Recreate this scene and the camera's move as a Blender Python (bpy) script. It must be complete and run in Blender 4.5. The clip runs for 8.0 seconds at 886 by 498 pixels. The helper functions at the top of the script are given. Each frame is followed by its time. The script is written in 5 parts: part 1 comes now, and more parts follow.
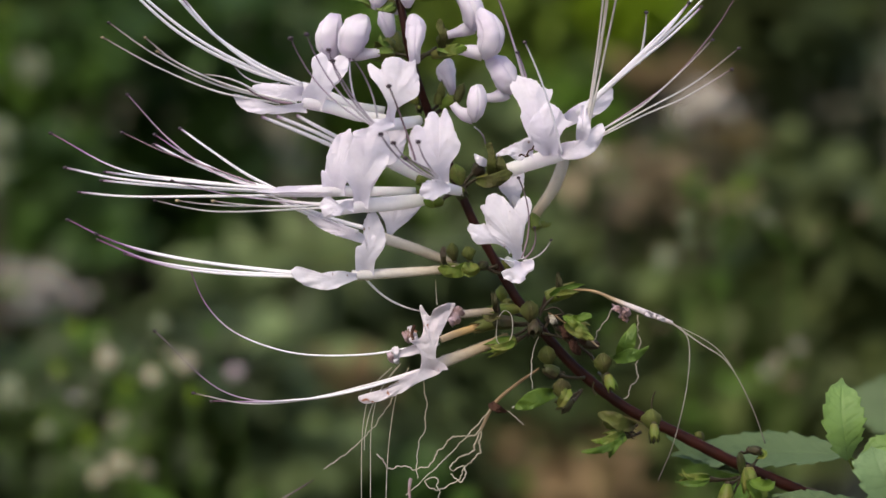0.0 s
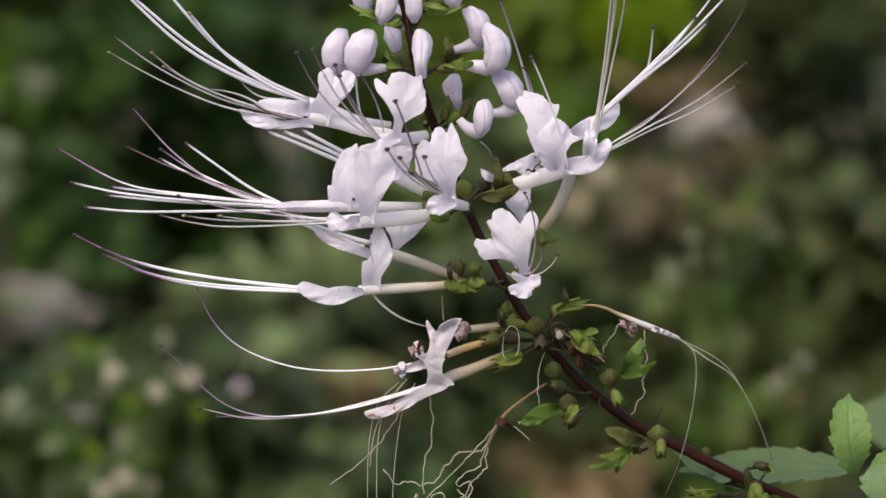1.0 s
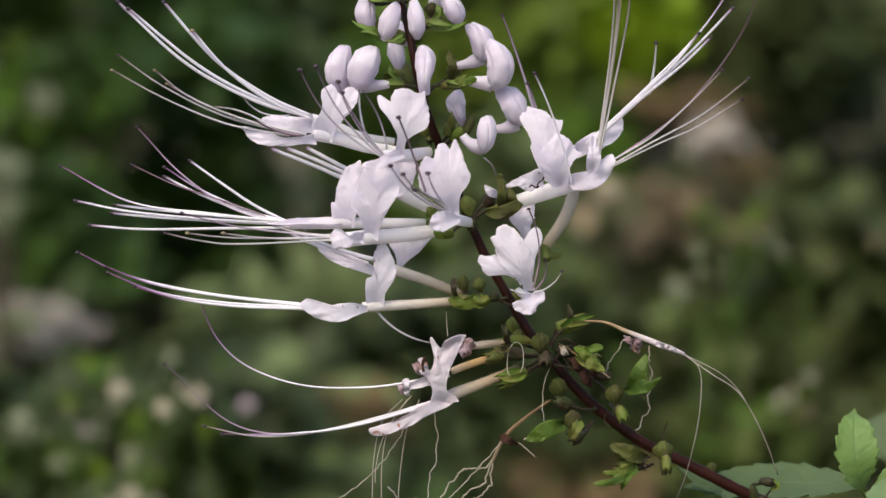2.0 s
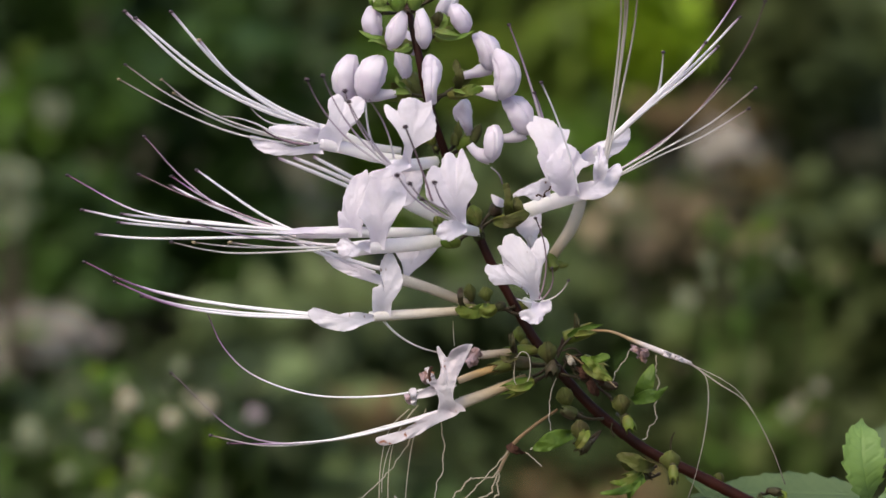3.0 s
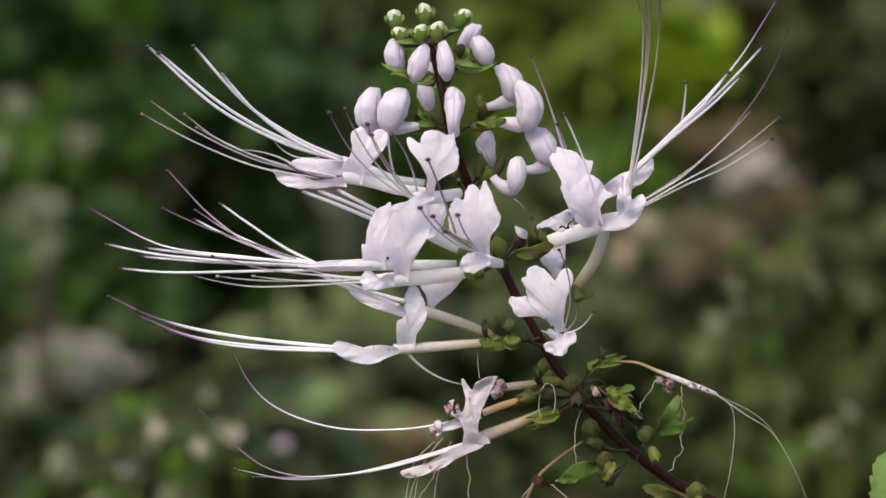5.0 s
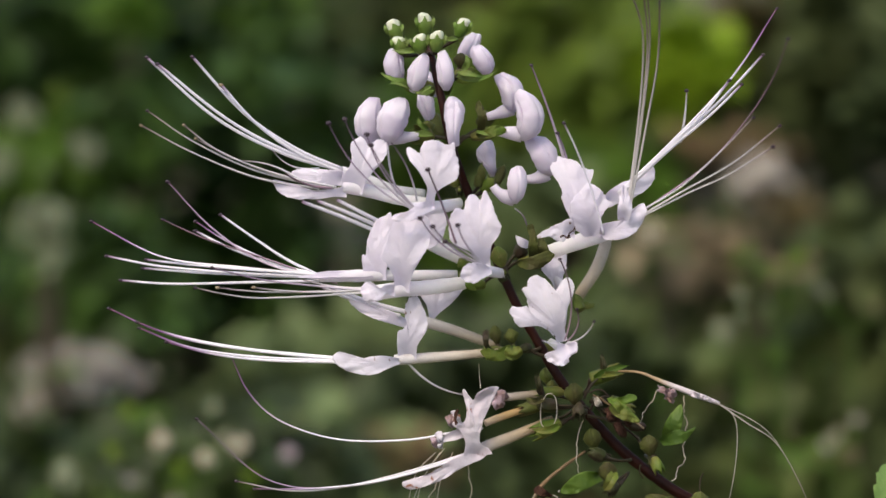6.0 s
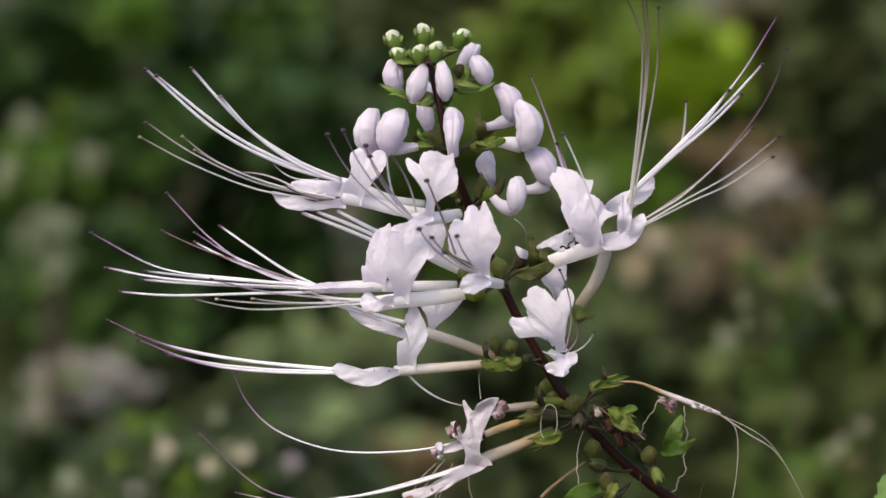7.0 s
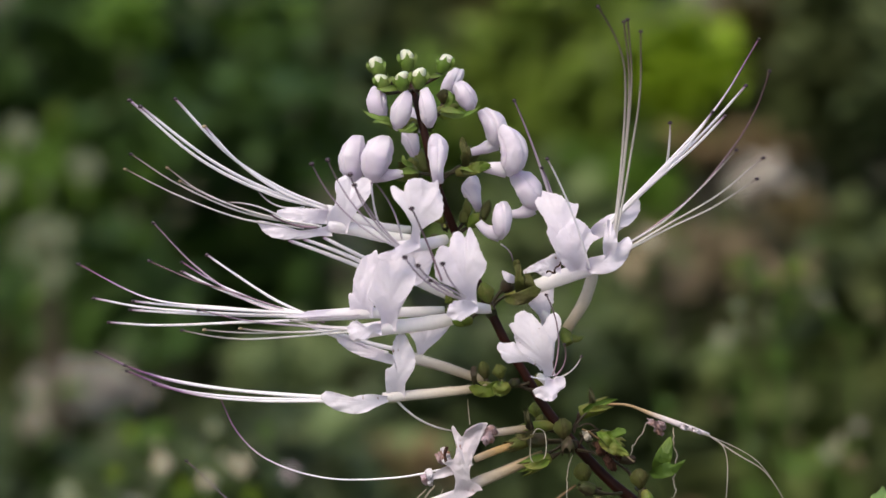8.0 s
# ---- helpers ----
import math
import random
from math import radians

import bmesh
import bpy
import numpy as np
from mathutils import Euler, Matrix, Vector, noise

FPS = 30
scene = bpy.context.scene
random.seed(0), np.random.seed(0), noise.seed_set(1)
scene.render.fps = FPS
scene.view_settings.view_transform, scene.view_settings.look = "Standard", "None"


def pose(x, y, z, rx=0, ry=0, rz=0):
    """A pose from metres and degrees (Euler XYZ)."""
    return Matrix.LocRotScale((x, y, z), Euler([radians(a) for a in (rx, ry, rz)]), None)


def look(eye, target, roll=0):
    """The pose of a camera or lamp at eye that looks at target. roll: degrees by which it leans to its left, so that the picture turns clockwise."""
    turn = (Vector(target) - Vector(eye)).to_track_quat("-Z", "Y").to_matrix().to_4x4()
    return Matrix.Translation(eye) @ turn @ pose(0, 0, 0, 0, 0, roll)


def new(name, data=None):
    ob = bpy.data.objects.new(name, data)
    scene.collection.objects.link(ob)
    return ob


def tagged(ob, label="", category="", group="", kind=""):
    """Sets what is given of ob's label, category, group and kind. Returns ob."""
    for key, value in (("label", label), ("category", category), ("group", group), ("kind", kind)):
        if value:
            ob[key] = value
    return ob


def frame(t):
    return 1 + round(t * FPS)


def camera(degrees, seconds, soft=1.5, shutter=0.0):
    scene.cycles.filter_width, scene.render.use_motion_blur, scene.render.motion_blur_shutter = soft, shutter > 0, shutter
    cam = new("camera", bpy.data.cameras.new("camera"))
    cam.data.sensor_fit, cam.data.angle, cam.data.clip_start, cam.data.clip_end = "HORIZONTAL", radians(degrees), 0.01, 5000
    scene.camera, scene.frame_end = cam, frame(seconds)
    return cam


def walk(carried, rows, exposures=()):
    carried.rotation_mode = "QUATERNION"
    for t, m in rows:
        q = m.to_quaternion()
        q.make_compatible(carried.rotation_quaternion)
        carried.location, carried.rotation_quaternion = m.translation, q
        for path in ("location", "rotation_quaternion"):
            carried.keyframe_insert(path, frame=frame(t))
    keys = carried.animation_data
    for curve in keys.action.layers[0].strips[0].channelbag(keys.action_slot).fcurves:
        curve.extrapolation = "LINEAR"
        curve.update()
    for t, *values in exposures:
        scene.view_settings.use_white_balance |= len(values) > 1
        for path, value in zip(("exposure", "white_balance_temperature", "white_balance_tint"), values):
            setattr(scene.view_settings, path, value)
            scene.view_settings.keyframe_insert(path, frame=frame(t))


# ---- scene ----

# The flowering stem is laid out on a grid of UNIT metres, origin at its upper left, seen level by the lens
# at REACH metres; the whole layout leans back by LEAN degrees about the point HUB above the ground.
UNIT = 0.000108
REACH = 0.39835
LEAN = -12.0
HUB = 0.62
LAYOUT = pose(0, 0, HUB, LEAN)

# seconds, metres right / ahead / up of the standing point, degrees of yaw, pitch, roll
ROWS = [
    (0.0, -0.00173, -0.00074, -0.00086, -1.282, -1.675, -0.418),
    (0.5, -0.00170, -0.00037, -0.00149, -1.222, -1.447, -0.445),
    (1.0, -0.00213, -0.00038, -0.00111, -1.162, -1.225, -0.440),
    (1.5, -0.00179, -0.00000, -0.00105, -1.070, -0.976, -0.269),
    (3.0, -0.00078, 0.00031, -0.00112, -0.670, -0.520, -0.220),
    (3.5, -0.00099, -0.00057, -0.00037, -0.500, -0.380, -0.226),
    (4.0, -0.00056, 0.00015, -0.00106, -0.243, -0.215, -0.202),
    (4.5, 0.00000, -0.00000, 0.00000, 0.000, -0.000, -0.000),
    (6.0, 0.00195, 0.00195, 0.00082, 0.399, 0.358, 0.470),
    (6.5, 0.00286, 0.00104, 0.00202, 0.519, 0.479, 0.562),
    (7.0, 0.00326, 0.00246, 0.00155, 0.578, 0.549, 0.621),
    (7.5, 0.00392, 0.00208, 0.00250, 0.632, 0.603, 0.858),
    (8.0, 0.00595, 0.00198, 0.00763, 0.586, 0.363, 1.568),
]

cam = camera(24.0, 8.0, soft=1.5)
cam.data.dof.use_dof = True
cam.data.dof.focus_distance = REACH - 0.007
cam.data.dof.aperture_fstop = 11.0


def eye(x, y, z, yaw, pitch, roll):
    return (LAYOUT @ pose(x, y - REACH, z) @ pose(0, 0, 0, 0, 0, yaw) @ pose(0, 0, 0, pitch) @ pose(0, 0, 0, 0, roll)
            @ pose(0, 0, 0, 90))


walk(cam, [(t, eye(x, y, z, a, b, c)) for t, x, y, z, a, b, c in ROWS],
     exposures=((0.0, 0.71, 7000, 7), (8.0, 0.71, 7000, 7)))

# ---- light: an overcast garden, soft light from above and a little from the left ----
world = bpy.data.worlds.new("overcast_sky")
scene.world = world
world.use_nodes = True
wn = world.node_tree.nodes
sky = wn.new("ShaderNodeTexSky")
sky.sky_type = "NISHITA"
sky.sun_disc = False
sky.sun_elevation = radians(59)
sky.sun_rotation = radians(215)
sky.air_density = 1.0
sky.dust_density = 4.0
sky.ozone_density = 1.0
wn["Background"].inputs["Strength"].default_value = 0.15
world.node_tree.links.new(sky.outputs[0], wn["Background"].inputs["Color"])
sun = new("sun", bpy.data.lights.new("sun", "SUN"))
sun.data.energy = 1.0
sun.data.angle = radians(20)
sun.data.color = (1.0, 0.96, 0.9)
sun.matrix_world = look((-0.9, -1.3, 2.6), (0, 0, 0))


# ---- materials ----
def material(name, base, rough=0.55, bump=0.0, scale=400.0, vary=None, amount=0.5, through_light=0.0,
             spots=None, spot_scale=900.0, spot_cut=0.68, island=0.0, gloss=0.5, grit=0.25, veins=0.0):
    """Two scales of variation, a fine relief and, for thin tissue, light that passes through."""
    m = bpy.data.materials.new(name)
    m.use_nodes = True
    t = m.node_tree
    n, l = t.nodes, t.links
    b = n["Principled BSDF"]
    b.inputs["Roughness"].default_value = rough
    b.inputs["Specular IOR Level"].default_value = gloss
    tc = n.new("ShaderNodeTexCoord")
    big = n.new("ShaderNodeTexNoise")
    big.inputs["Scale"].default_value = scale * 0.25
    big.inputs["Detail"].default_value = 3
    fine = n.new("ShaderNodeTexNoise")
    fine.inputs["Scale"].default_value = scale
    fine.inputs["Detail"].default_value = 4
    for k in (big, fine):
        l.new(tc.outputs["Object"], k.inputs["Vector"])
    mix = n.new("ShaderNodeMix")
    mix.data_type = "RGBA"
    mix.inputs["A"].default_value = (*base, 1)
    mix.inputs["B"].default_value = (*(vary or [c * 0.7 for c in base]), 1)
    ramp = n.new("ShaderNodeMapRange")
    ramp.inputs["From Min"].default_value = 0.35
    ramp.inputs["From Max"].default_value = 0.65
    ramp.inputs["To Max"].default_value = amount
    l.new(big.outputs["Fac"], ramp.inputs["Value"])
    l.new(ramp.outputs[0], mix.inputs["Factor"])
    out = mix.outputs["Result"]
    grain = n.new("ShaderNodeMix")
    grain.data_type = "RGBA"
    grain.blend_type = "MULTIPLY"
    grain.inputs["Factor"].default_value = grit
    l.new(out, grain.inputs["A"])
    g2 = n.new("ShaderNodeMapRange")
    g2.inputs["From Min"].default_value = 0.3
    g2.inputs["From Max"].default_value = 0.7
    g2.inputs["To Min"].default_value = 0.55
    l.new(fine.outputs["Fac"], g2.inputs["Value"])
    l.new(g2.outputs[0], grain.inputs["B"])
    out = grain.outputs["Result"]
    if spots:
        sp = n.new("ShaderNodeTexNoise")
        sp.inputs["Scale"].default_value = spot_scale
        sp.inputs["Detail"].default_value = 2
        l.new(tc.outputs["Object"], sp.inputs["Vector"])
        cut = n.new("ShaderNodeMapRange")
        cut.inputs["From Min"].default_value = spot_cut
        cut.inputs["From Max"].default_value = spot_cut + 0.06
        l.new(sp.outputs["Fac"], cut.inputs["Value"])
        sm = n.new("ShaderNodeMix")
        sm.data_type = "RGBA"
        sm.inputs["B"].default_value = (*spots, 1)
        l.new(cut.outputs[0], sm.inputs["Factor"])
        l.new(out, sm.inputs["A"])
        out = sm.outputs["Result"]
    if island:
        geo = n.new("ShaderNodeNewGeometry")
        hsv = n.new("ShaderNodeHueSaturation")
        v = n.new("ShaderNodeMapRange")
        v.inputs["To Min"].default_value = 1 - island
        v.inputs["To Max"].default_value = 1 + island
        l.new(geo.outputs["Random Per Island"], v.inputs["Value"])
        l.new(v.outputs[0], hsv.inputs["Value"])
        l.new(out, hsv.inputs["Color"])
        out = hsv.outputs["Color"]
    l.new(out, b.inputs["Base Color"])
    if bump:
        bp = n.new("ShaderNodeBump")
        bp.inputs["Strength"].default_value = bump
        bp.inputs["Distance"].default_value = 0.0004
        l.new(fine.outputs["Fac"], bp.inputs["Height"])
        l.new(bp.outputs[0], b.inputs["Normal"])
    if veins:
        # faint lengthwise veins by the part's own UV map, as relief and a little colour
        uv = n.new("ShaderNodeUVMap")
        uv.uv_map = "run"
        sc = n.new("ShaderNodeVectorMath")
        sc.operation = "MULTIPLY"
        sc.inputs[1].default_value = (3.5, 26.0, 1.0)
        vn = n.new("ShaderNodeTexNoise")
        vn.inputs["Scale"].default_value = 1.0
        vn.inputs["Detail"].default_value = 4
        l.new(uv.outputs[0], sc.inputs[0])
        l.new(sc.outputs[0], vn.inputs["Vector"])
        b2 = n.new("ShaderNodeBump")
        b2.inputs["Strength"].default_value = veins
        b2.inputs["Distance"].default_value = 0.0006
        l.new(vn.outputs["Fac"], b2.inputs["Height"])
        if bump:
            l.new(bp.outputs[0], b2.inputs["Normal"])
        l.new(b2.outputs[0], b.inputs["Normal"])
    if through_light:
        tr = n.new("ShaderNodeBsdfTranslucent")
        l.new(out, tr.inputs["Color"])
        ms = n.new("ShaderNodeMixShader")
        ms.inputs["Fac"].default_value = through_light
        l.new(b.outputs[0], ms.inputs[1])
        l.new(tr.outputs[0], ms.inputs[2])
        l.new(ms.outputs[0], n["Material Output"].inputs["Surface"])
    return m


def along(name, stops, rough=0.5, through_light=0.0, bump=0.0):
    """A colour that runs along a part, from its root (0) to its end (1), by the part's own UV map."""
    m = material(name, stops[0][1], rough=rough, through_light=through_light, bump=bump, scale=900, grit=0.12)
    t = m.node_tree
    n, l = t.nodes, t.links
    uv = n.new("ShaderNodeUVMap")
    uv.uv_map = "run"
    sep = n.new("ShaderNodeSeparateXYZ")
    l.new(uv.outputs[0], sep.inputs[0])
    cr = n.new("ShaderNodeValToRGB")
    e = cr.color_ramp.elements
    e[0].position, e[0].color = stops[0][0], (*stops[0][1], 1)
    e[1].position, e[1].color = stops[-1][0], (*stops[-1][1], 1)
    for p, c in stops[1:-1]:
        e.new(p).color = (*c, 1)
    l.new(sep.outputs[0], cr.inputs[0])
    for k in n:
        if k.bl_idname == "ShaderNodeMix" and k.blend_type == "MULTIPLY":
            l.new(cr.outputs[0], k.inputs["A"])
    return m


WHITE = (0.87, 0.823, 0.902)
petal_white = material("white_petal", WHITE, 0.5, bump=0.3, scale=600, vary=(0.8, 0.74, 0.85), amount=0.6,
                       through_light=0.46, grit=0.16, veins=0.3)
petal_speckled = material("speckled_white_petal", (0.84, 0.8, 0.87), 0.55, bump=0.35, scale=600, vary=(0.76, 0.71, 0.8),
                          amount=0.6, through_light=0.44, grit=0.17, veins=0.2, spots=(0.22, 0.1, 0.06), spot_scale=560, spot_cut=0.665)
petal_wilted = material("wilted_white_petal", (0.66, 0.61, 0.67), 0.6, bump=0.6, scale=900, vary=(0.54, 0.46, 0.52),
                        amount=0.7, through_light=0.2, spots=(0.3, 0.12, 0.07), spot_scale=500, spot_cut=0.64)
petal_shrivelled = material("shrivelled_lilac_petal", (0.5, 0.38, 0.46), 0.65, bump=0.8, scale=1200,
                            vary=(0.22, 0.12, 0.1), amount=1.0, through_light=0.15)
bud_white = material("white_bud_skin", (0.71, 0.655, 0.745), 0.55, bump=0.4, scale=600, vary=(0.58, 0.5, 0.635),
                     amount=0.7, through_light=0.28, grit=0.12, veins=0.25)
bud_pale = material("pale_green_bud_skin", (0.6, 0.61, 0.5), 0.5, bump=0.3, scale=900, vary=(0.48, 0.54, 0.32),
                    amount=0.8, through_light=0.15)
tube_white = along("corolla_tube", [(0.0, (0.83, 0.79, 0.75)), (0.35, (0.9, 0.86, 0.89)), (1.0, (0.88, 0.84, 0.91))], 0.55, 0.4, 0.3)
tube_tan = along("ageing_corolla_tube", [(0.0, (0.36, 0.28, 0.18)), (0.4, (0.56, 0.49, 0.41)), (1.0, (0.7, 0.66, 0.67))],
                 0.6, 0.15, 0.5)
tube_fading = along("fading_corolla_tube", [(0.0, (0.24, 0.16, 0.08)), (0.35, (0.36, 0.27, 0.17)), (0.7, (0.47, 0.39, 0.31)), (1.0, (0.66, 0.6, 0.63))],
                    0.6, 0.15, 0.5)
tube_withered = along("withered_corolla_tube", [(0.0, (0.26, 0.16, 0.07)), (0.42, (0.38, 0.27, 0.16)), (0.58, (0.56, 0.49, 0.5)), (1.0, (0.62, 0.54, 0.6))],
                      0.65, 0.1, 0.6)
tube_dead = along("dead_flower_stalk", [(0.0, (0.1, 0.06, 0.025)), (0.6, (0.17, 0.105, 0.05)), (1.0, (0.27, 0.2, 0.13))], 0.7, 0.05, 0.6)
tube_brown = along("dry_corolla_tube", [(0.0, (0.3, 0.18, 0.06)), (0.6, (0.4, 0.26, 0.11)), (1.0, (0.5, 0.38, 0.28))],
                   0.65, 0.1, 0.5)
filament_white = along("white_filament", [(0.0, (0.88, 0.85, 0.9)), (0.9, (0.88, 0.85, 0.92)), (0.975, (0.45, 0.34, 0.47)),
                                          (1.0, (0.14, 0.06, 0.12))], 0.4, 0.4)
filament_violet = along("violet_tipped_filament", [(0.0, (0.88, 0.85, 0.9)), (0.62, (0.84, 0.8, 0.88)), (0.85, (0.29, 0.15, 0.32)),
                                                   (1.0, (0.1, 0.025, 0.07))], 0.4, 0.15)
filament_clear = along("pale_filament", [(0.0, (0.8, 0.77, 0.79)), (0.7, (0.62, 0.58, 0.6)), (0.93, (0.4, 0.34, 0.35)), (1.0, (0.1, 0.06, 0.06))],
                       0.45, 0.3)
filament_dusky = along("dusky_filament", [(0.0, (0.72, 0.68, 0.68)), (0.5, (0.5, 0.45, 0.44)), (0.8, (0.22, 0.17, 0.16)), (1.0, (0.06, 0.035, 0.035))],
                       0.45, 0.3)
filament_lilac = along("lilac_filament", [(0.0, (0.76, 0.7, 0.76)), (0.5, (0.42, 0.32, 0.44)), (1.0, (0.1, 0.05, 0.09))],
                       0.45, 0.15)
filament_dark = along("dark_filament", [(0.0, (0.3, 0.2, 0.26)), (1.0, (0.05, 0.02, 0.03))], 0.5)
filament_faded = along("faded_filament", [(0.0, (0.5, 0.45, 0.42)), (0.5, (0.36, 0.33, 0.3)), (1.0, (0.14, 0.11, 0.1))], 0.5, 0.3)
filament_dry = along("dry_filament", [(0.0, (0.36, 0.31, 0.24)), (1.0, (0.46, 0.42, 0.38))], 0.6, 0.3)
anther_dark = material("purple_anther", (0.035, 0.017, 0.03), 0.6, bump=0.5, scale=3000)
anther_pollen = material("pollen_anther", (0.4, 0.32, 0.2), 0.7, bump=0.6, vary=(0.1, 0.06, 0.05), amount=0.9, scale=3000)
stem_skin = material("maroon_stem_skin", (0.03, 0.0075, 0.0045), 0.42, bump=0.5, scale=700, vary=(0.011, 0.0036, 0.0024),
                     amount=0.9, gloss=0.12)
stalk_skin = material("dark_stalk_skin", (0.028, 0.015, 0.011), 0.5, gloss=0.2, bump=0.5, scale=900, vary=(0.05, 0.055, 0.02))
calyx_green = material("green_calyx", (0.095, 0.155, 0.018), 0.5, gloss=0.25, bump=0.5, scale=900, vary=(0.16, 0.13, 0.04),
                       amount=0.7, through_light=0.2)
calyx_dark = material("dark_olive_calyx", (0.035, 0.048, 0.012), 0.5, gloss=0.2, bump=0.5, scale=900, vary=(0.045, 0.026, 0.02),
                      amount=0.9, through_light=0.12)
calyx_brown = material("brown_green_calyx", (0.085, 0.1, 0.022), 0.6, gloss=0.2, bump=0.6, scale=900, vary=(0.05, 0.04, 0.016),
                       amount=0.9, through_light=0.15)
calyx_fresh = material("fresh_green_calyx", (0.12, 0.21, 0.03), 0.5, gloss=0.3, bump=0.5, scale=900, vary=(0.17, 0.2, 0.06), amount=0.7, through_light=0.3)
for m in (bud_white, tube_white, bud_pale):
    p = m.node_tree.nodes["Principled BSDF"]
    p.inputs["Subsurface Weight"].default_value = 0.6
    p.inputs["Subsurface Radius"].default_value = (1.0, 0.9, 1.0)
    p.inputs["Subsurface Scale"].default_value = 0.003
litter_brown = material("dry_brown_tissue", (0.045, 0.018, 0.011), 0.8, gloss=0.2, bump=0.8, scale=900)


# ---- helpers for shapes ----
def at(x, y, near=0.0):
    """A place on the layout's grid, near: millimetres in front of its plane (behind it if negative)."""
    k = (REACH - near * 0.001) / REACH * UNIT
    return Vector(((x - 784) * k, -near * 0.001, (441 - y) * k))


def low(x, y, near=0.0):
    """The same on the grid of the lower stem, which is shifted and slightly turned."""
    return at(x + 62 + 0.011 * y, y + 116, near)


def spline(points, count):
    """Catmull-Rom through the points, evened out by length."""
    p = [Vector(q) for q in points]
    if len(p) == 2:
        return [p[0].lerp(p[1], i / (count - 1)) for i in range(count)]
    e = [p[0] * 2 - p[1]] + p + [p[-1] * 2 - p[-2]]
    fine = []
    if len(p) == 3:
        a = (p[1] - p[0]).length / max((p[1] - p[0]).length + (p[2] - p[1]).length, 1e-9)
        bend = (p[1] - p[0] * (1 - a) - p[2] * a) / max(a * (1 - a), 1e-6)
        fine = [p[0].lerp(p[2], t / 24) + bend * (t / 24 * (1 - t / 24)) for t in range(24)]
    for i in range(1, len(e) - 2 if not fine else 0):
        a, b, c, d = e[i - 1:i + 3]
        for k in range(10):
            t = k / 10
            fine.append(0.5 * ((2 * b) + (c - a) * t + (2 * a - 5 * b + 4 * c - d) * t * t
                               + (3 * b - a - 3 * c + d) * t ** 3))
    fine.append(p[-1])
    run = [0.0]
    for i in range(1, len(fine)):
        run.append(run[-1] + (fine[i] - fine[i - 1]).length)
    out, j = [], 0
    for i in range(count):
        s = run[-1] * i / (count - 1)
        while j < len(run) - 2 and run[j + 1] < s:
            j += 1
        f = (s - run[j]) / max(run[j + 1] - run[j], 1e-12)
        out.append(fine[j].lerp(fine[j + 1], min(max(f, 0), 1)))
    return out


def step(values, f):
    """Interpolates evenly spaced values at f from 0 to 1."""
    if not isinstance(values, (list, tuple)):
        return values
    x = f * (len(values) - 1)
    i = min(int(x), len(values) - 2)
    g = x - i
    g = g * g * (3 - 2 * g) * 0.5 + g * 0.5
    return values[i] * (1 - g) + values[i + 1] * g


def part(name, bm, mats, parent, label=""):
    """Links a bmesh as one mesh object under a thing or a part."""
    me = bpy.data.meshes.new(name)
    bm.normal_update()
    bm.to_mesh(me)
    bm.free()
    for m in (mats if isinstance(mats, (list, tuple)) else [mats]):
        me.materials.append(m)
    me.polygons.foreach_set("use_smooth", [True] * len(me.polygons))
    ob = new(name, me)
    ob.parent = parent
    if label:
        tagged(ob, label)
    return ob


def thing(name, label, category, m=None, group=""):
    ob = new(name)
    ob.empty_display_size = 0.01
    ob.matrix_world = m or Matrix()
    return tagged(ob, label, category, group)


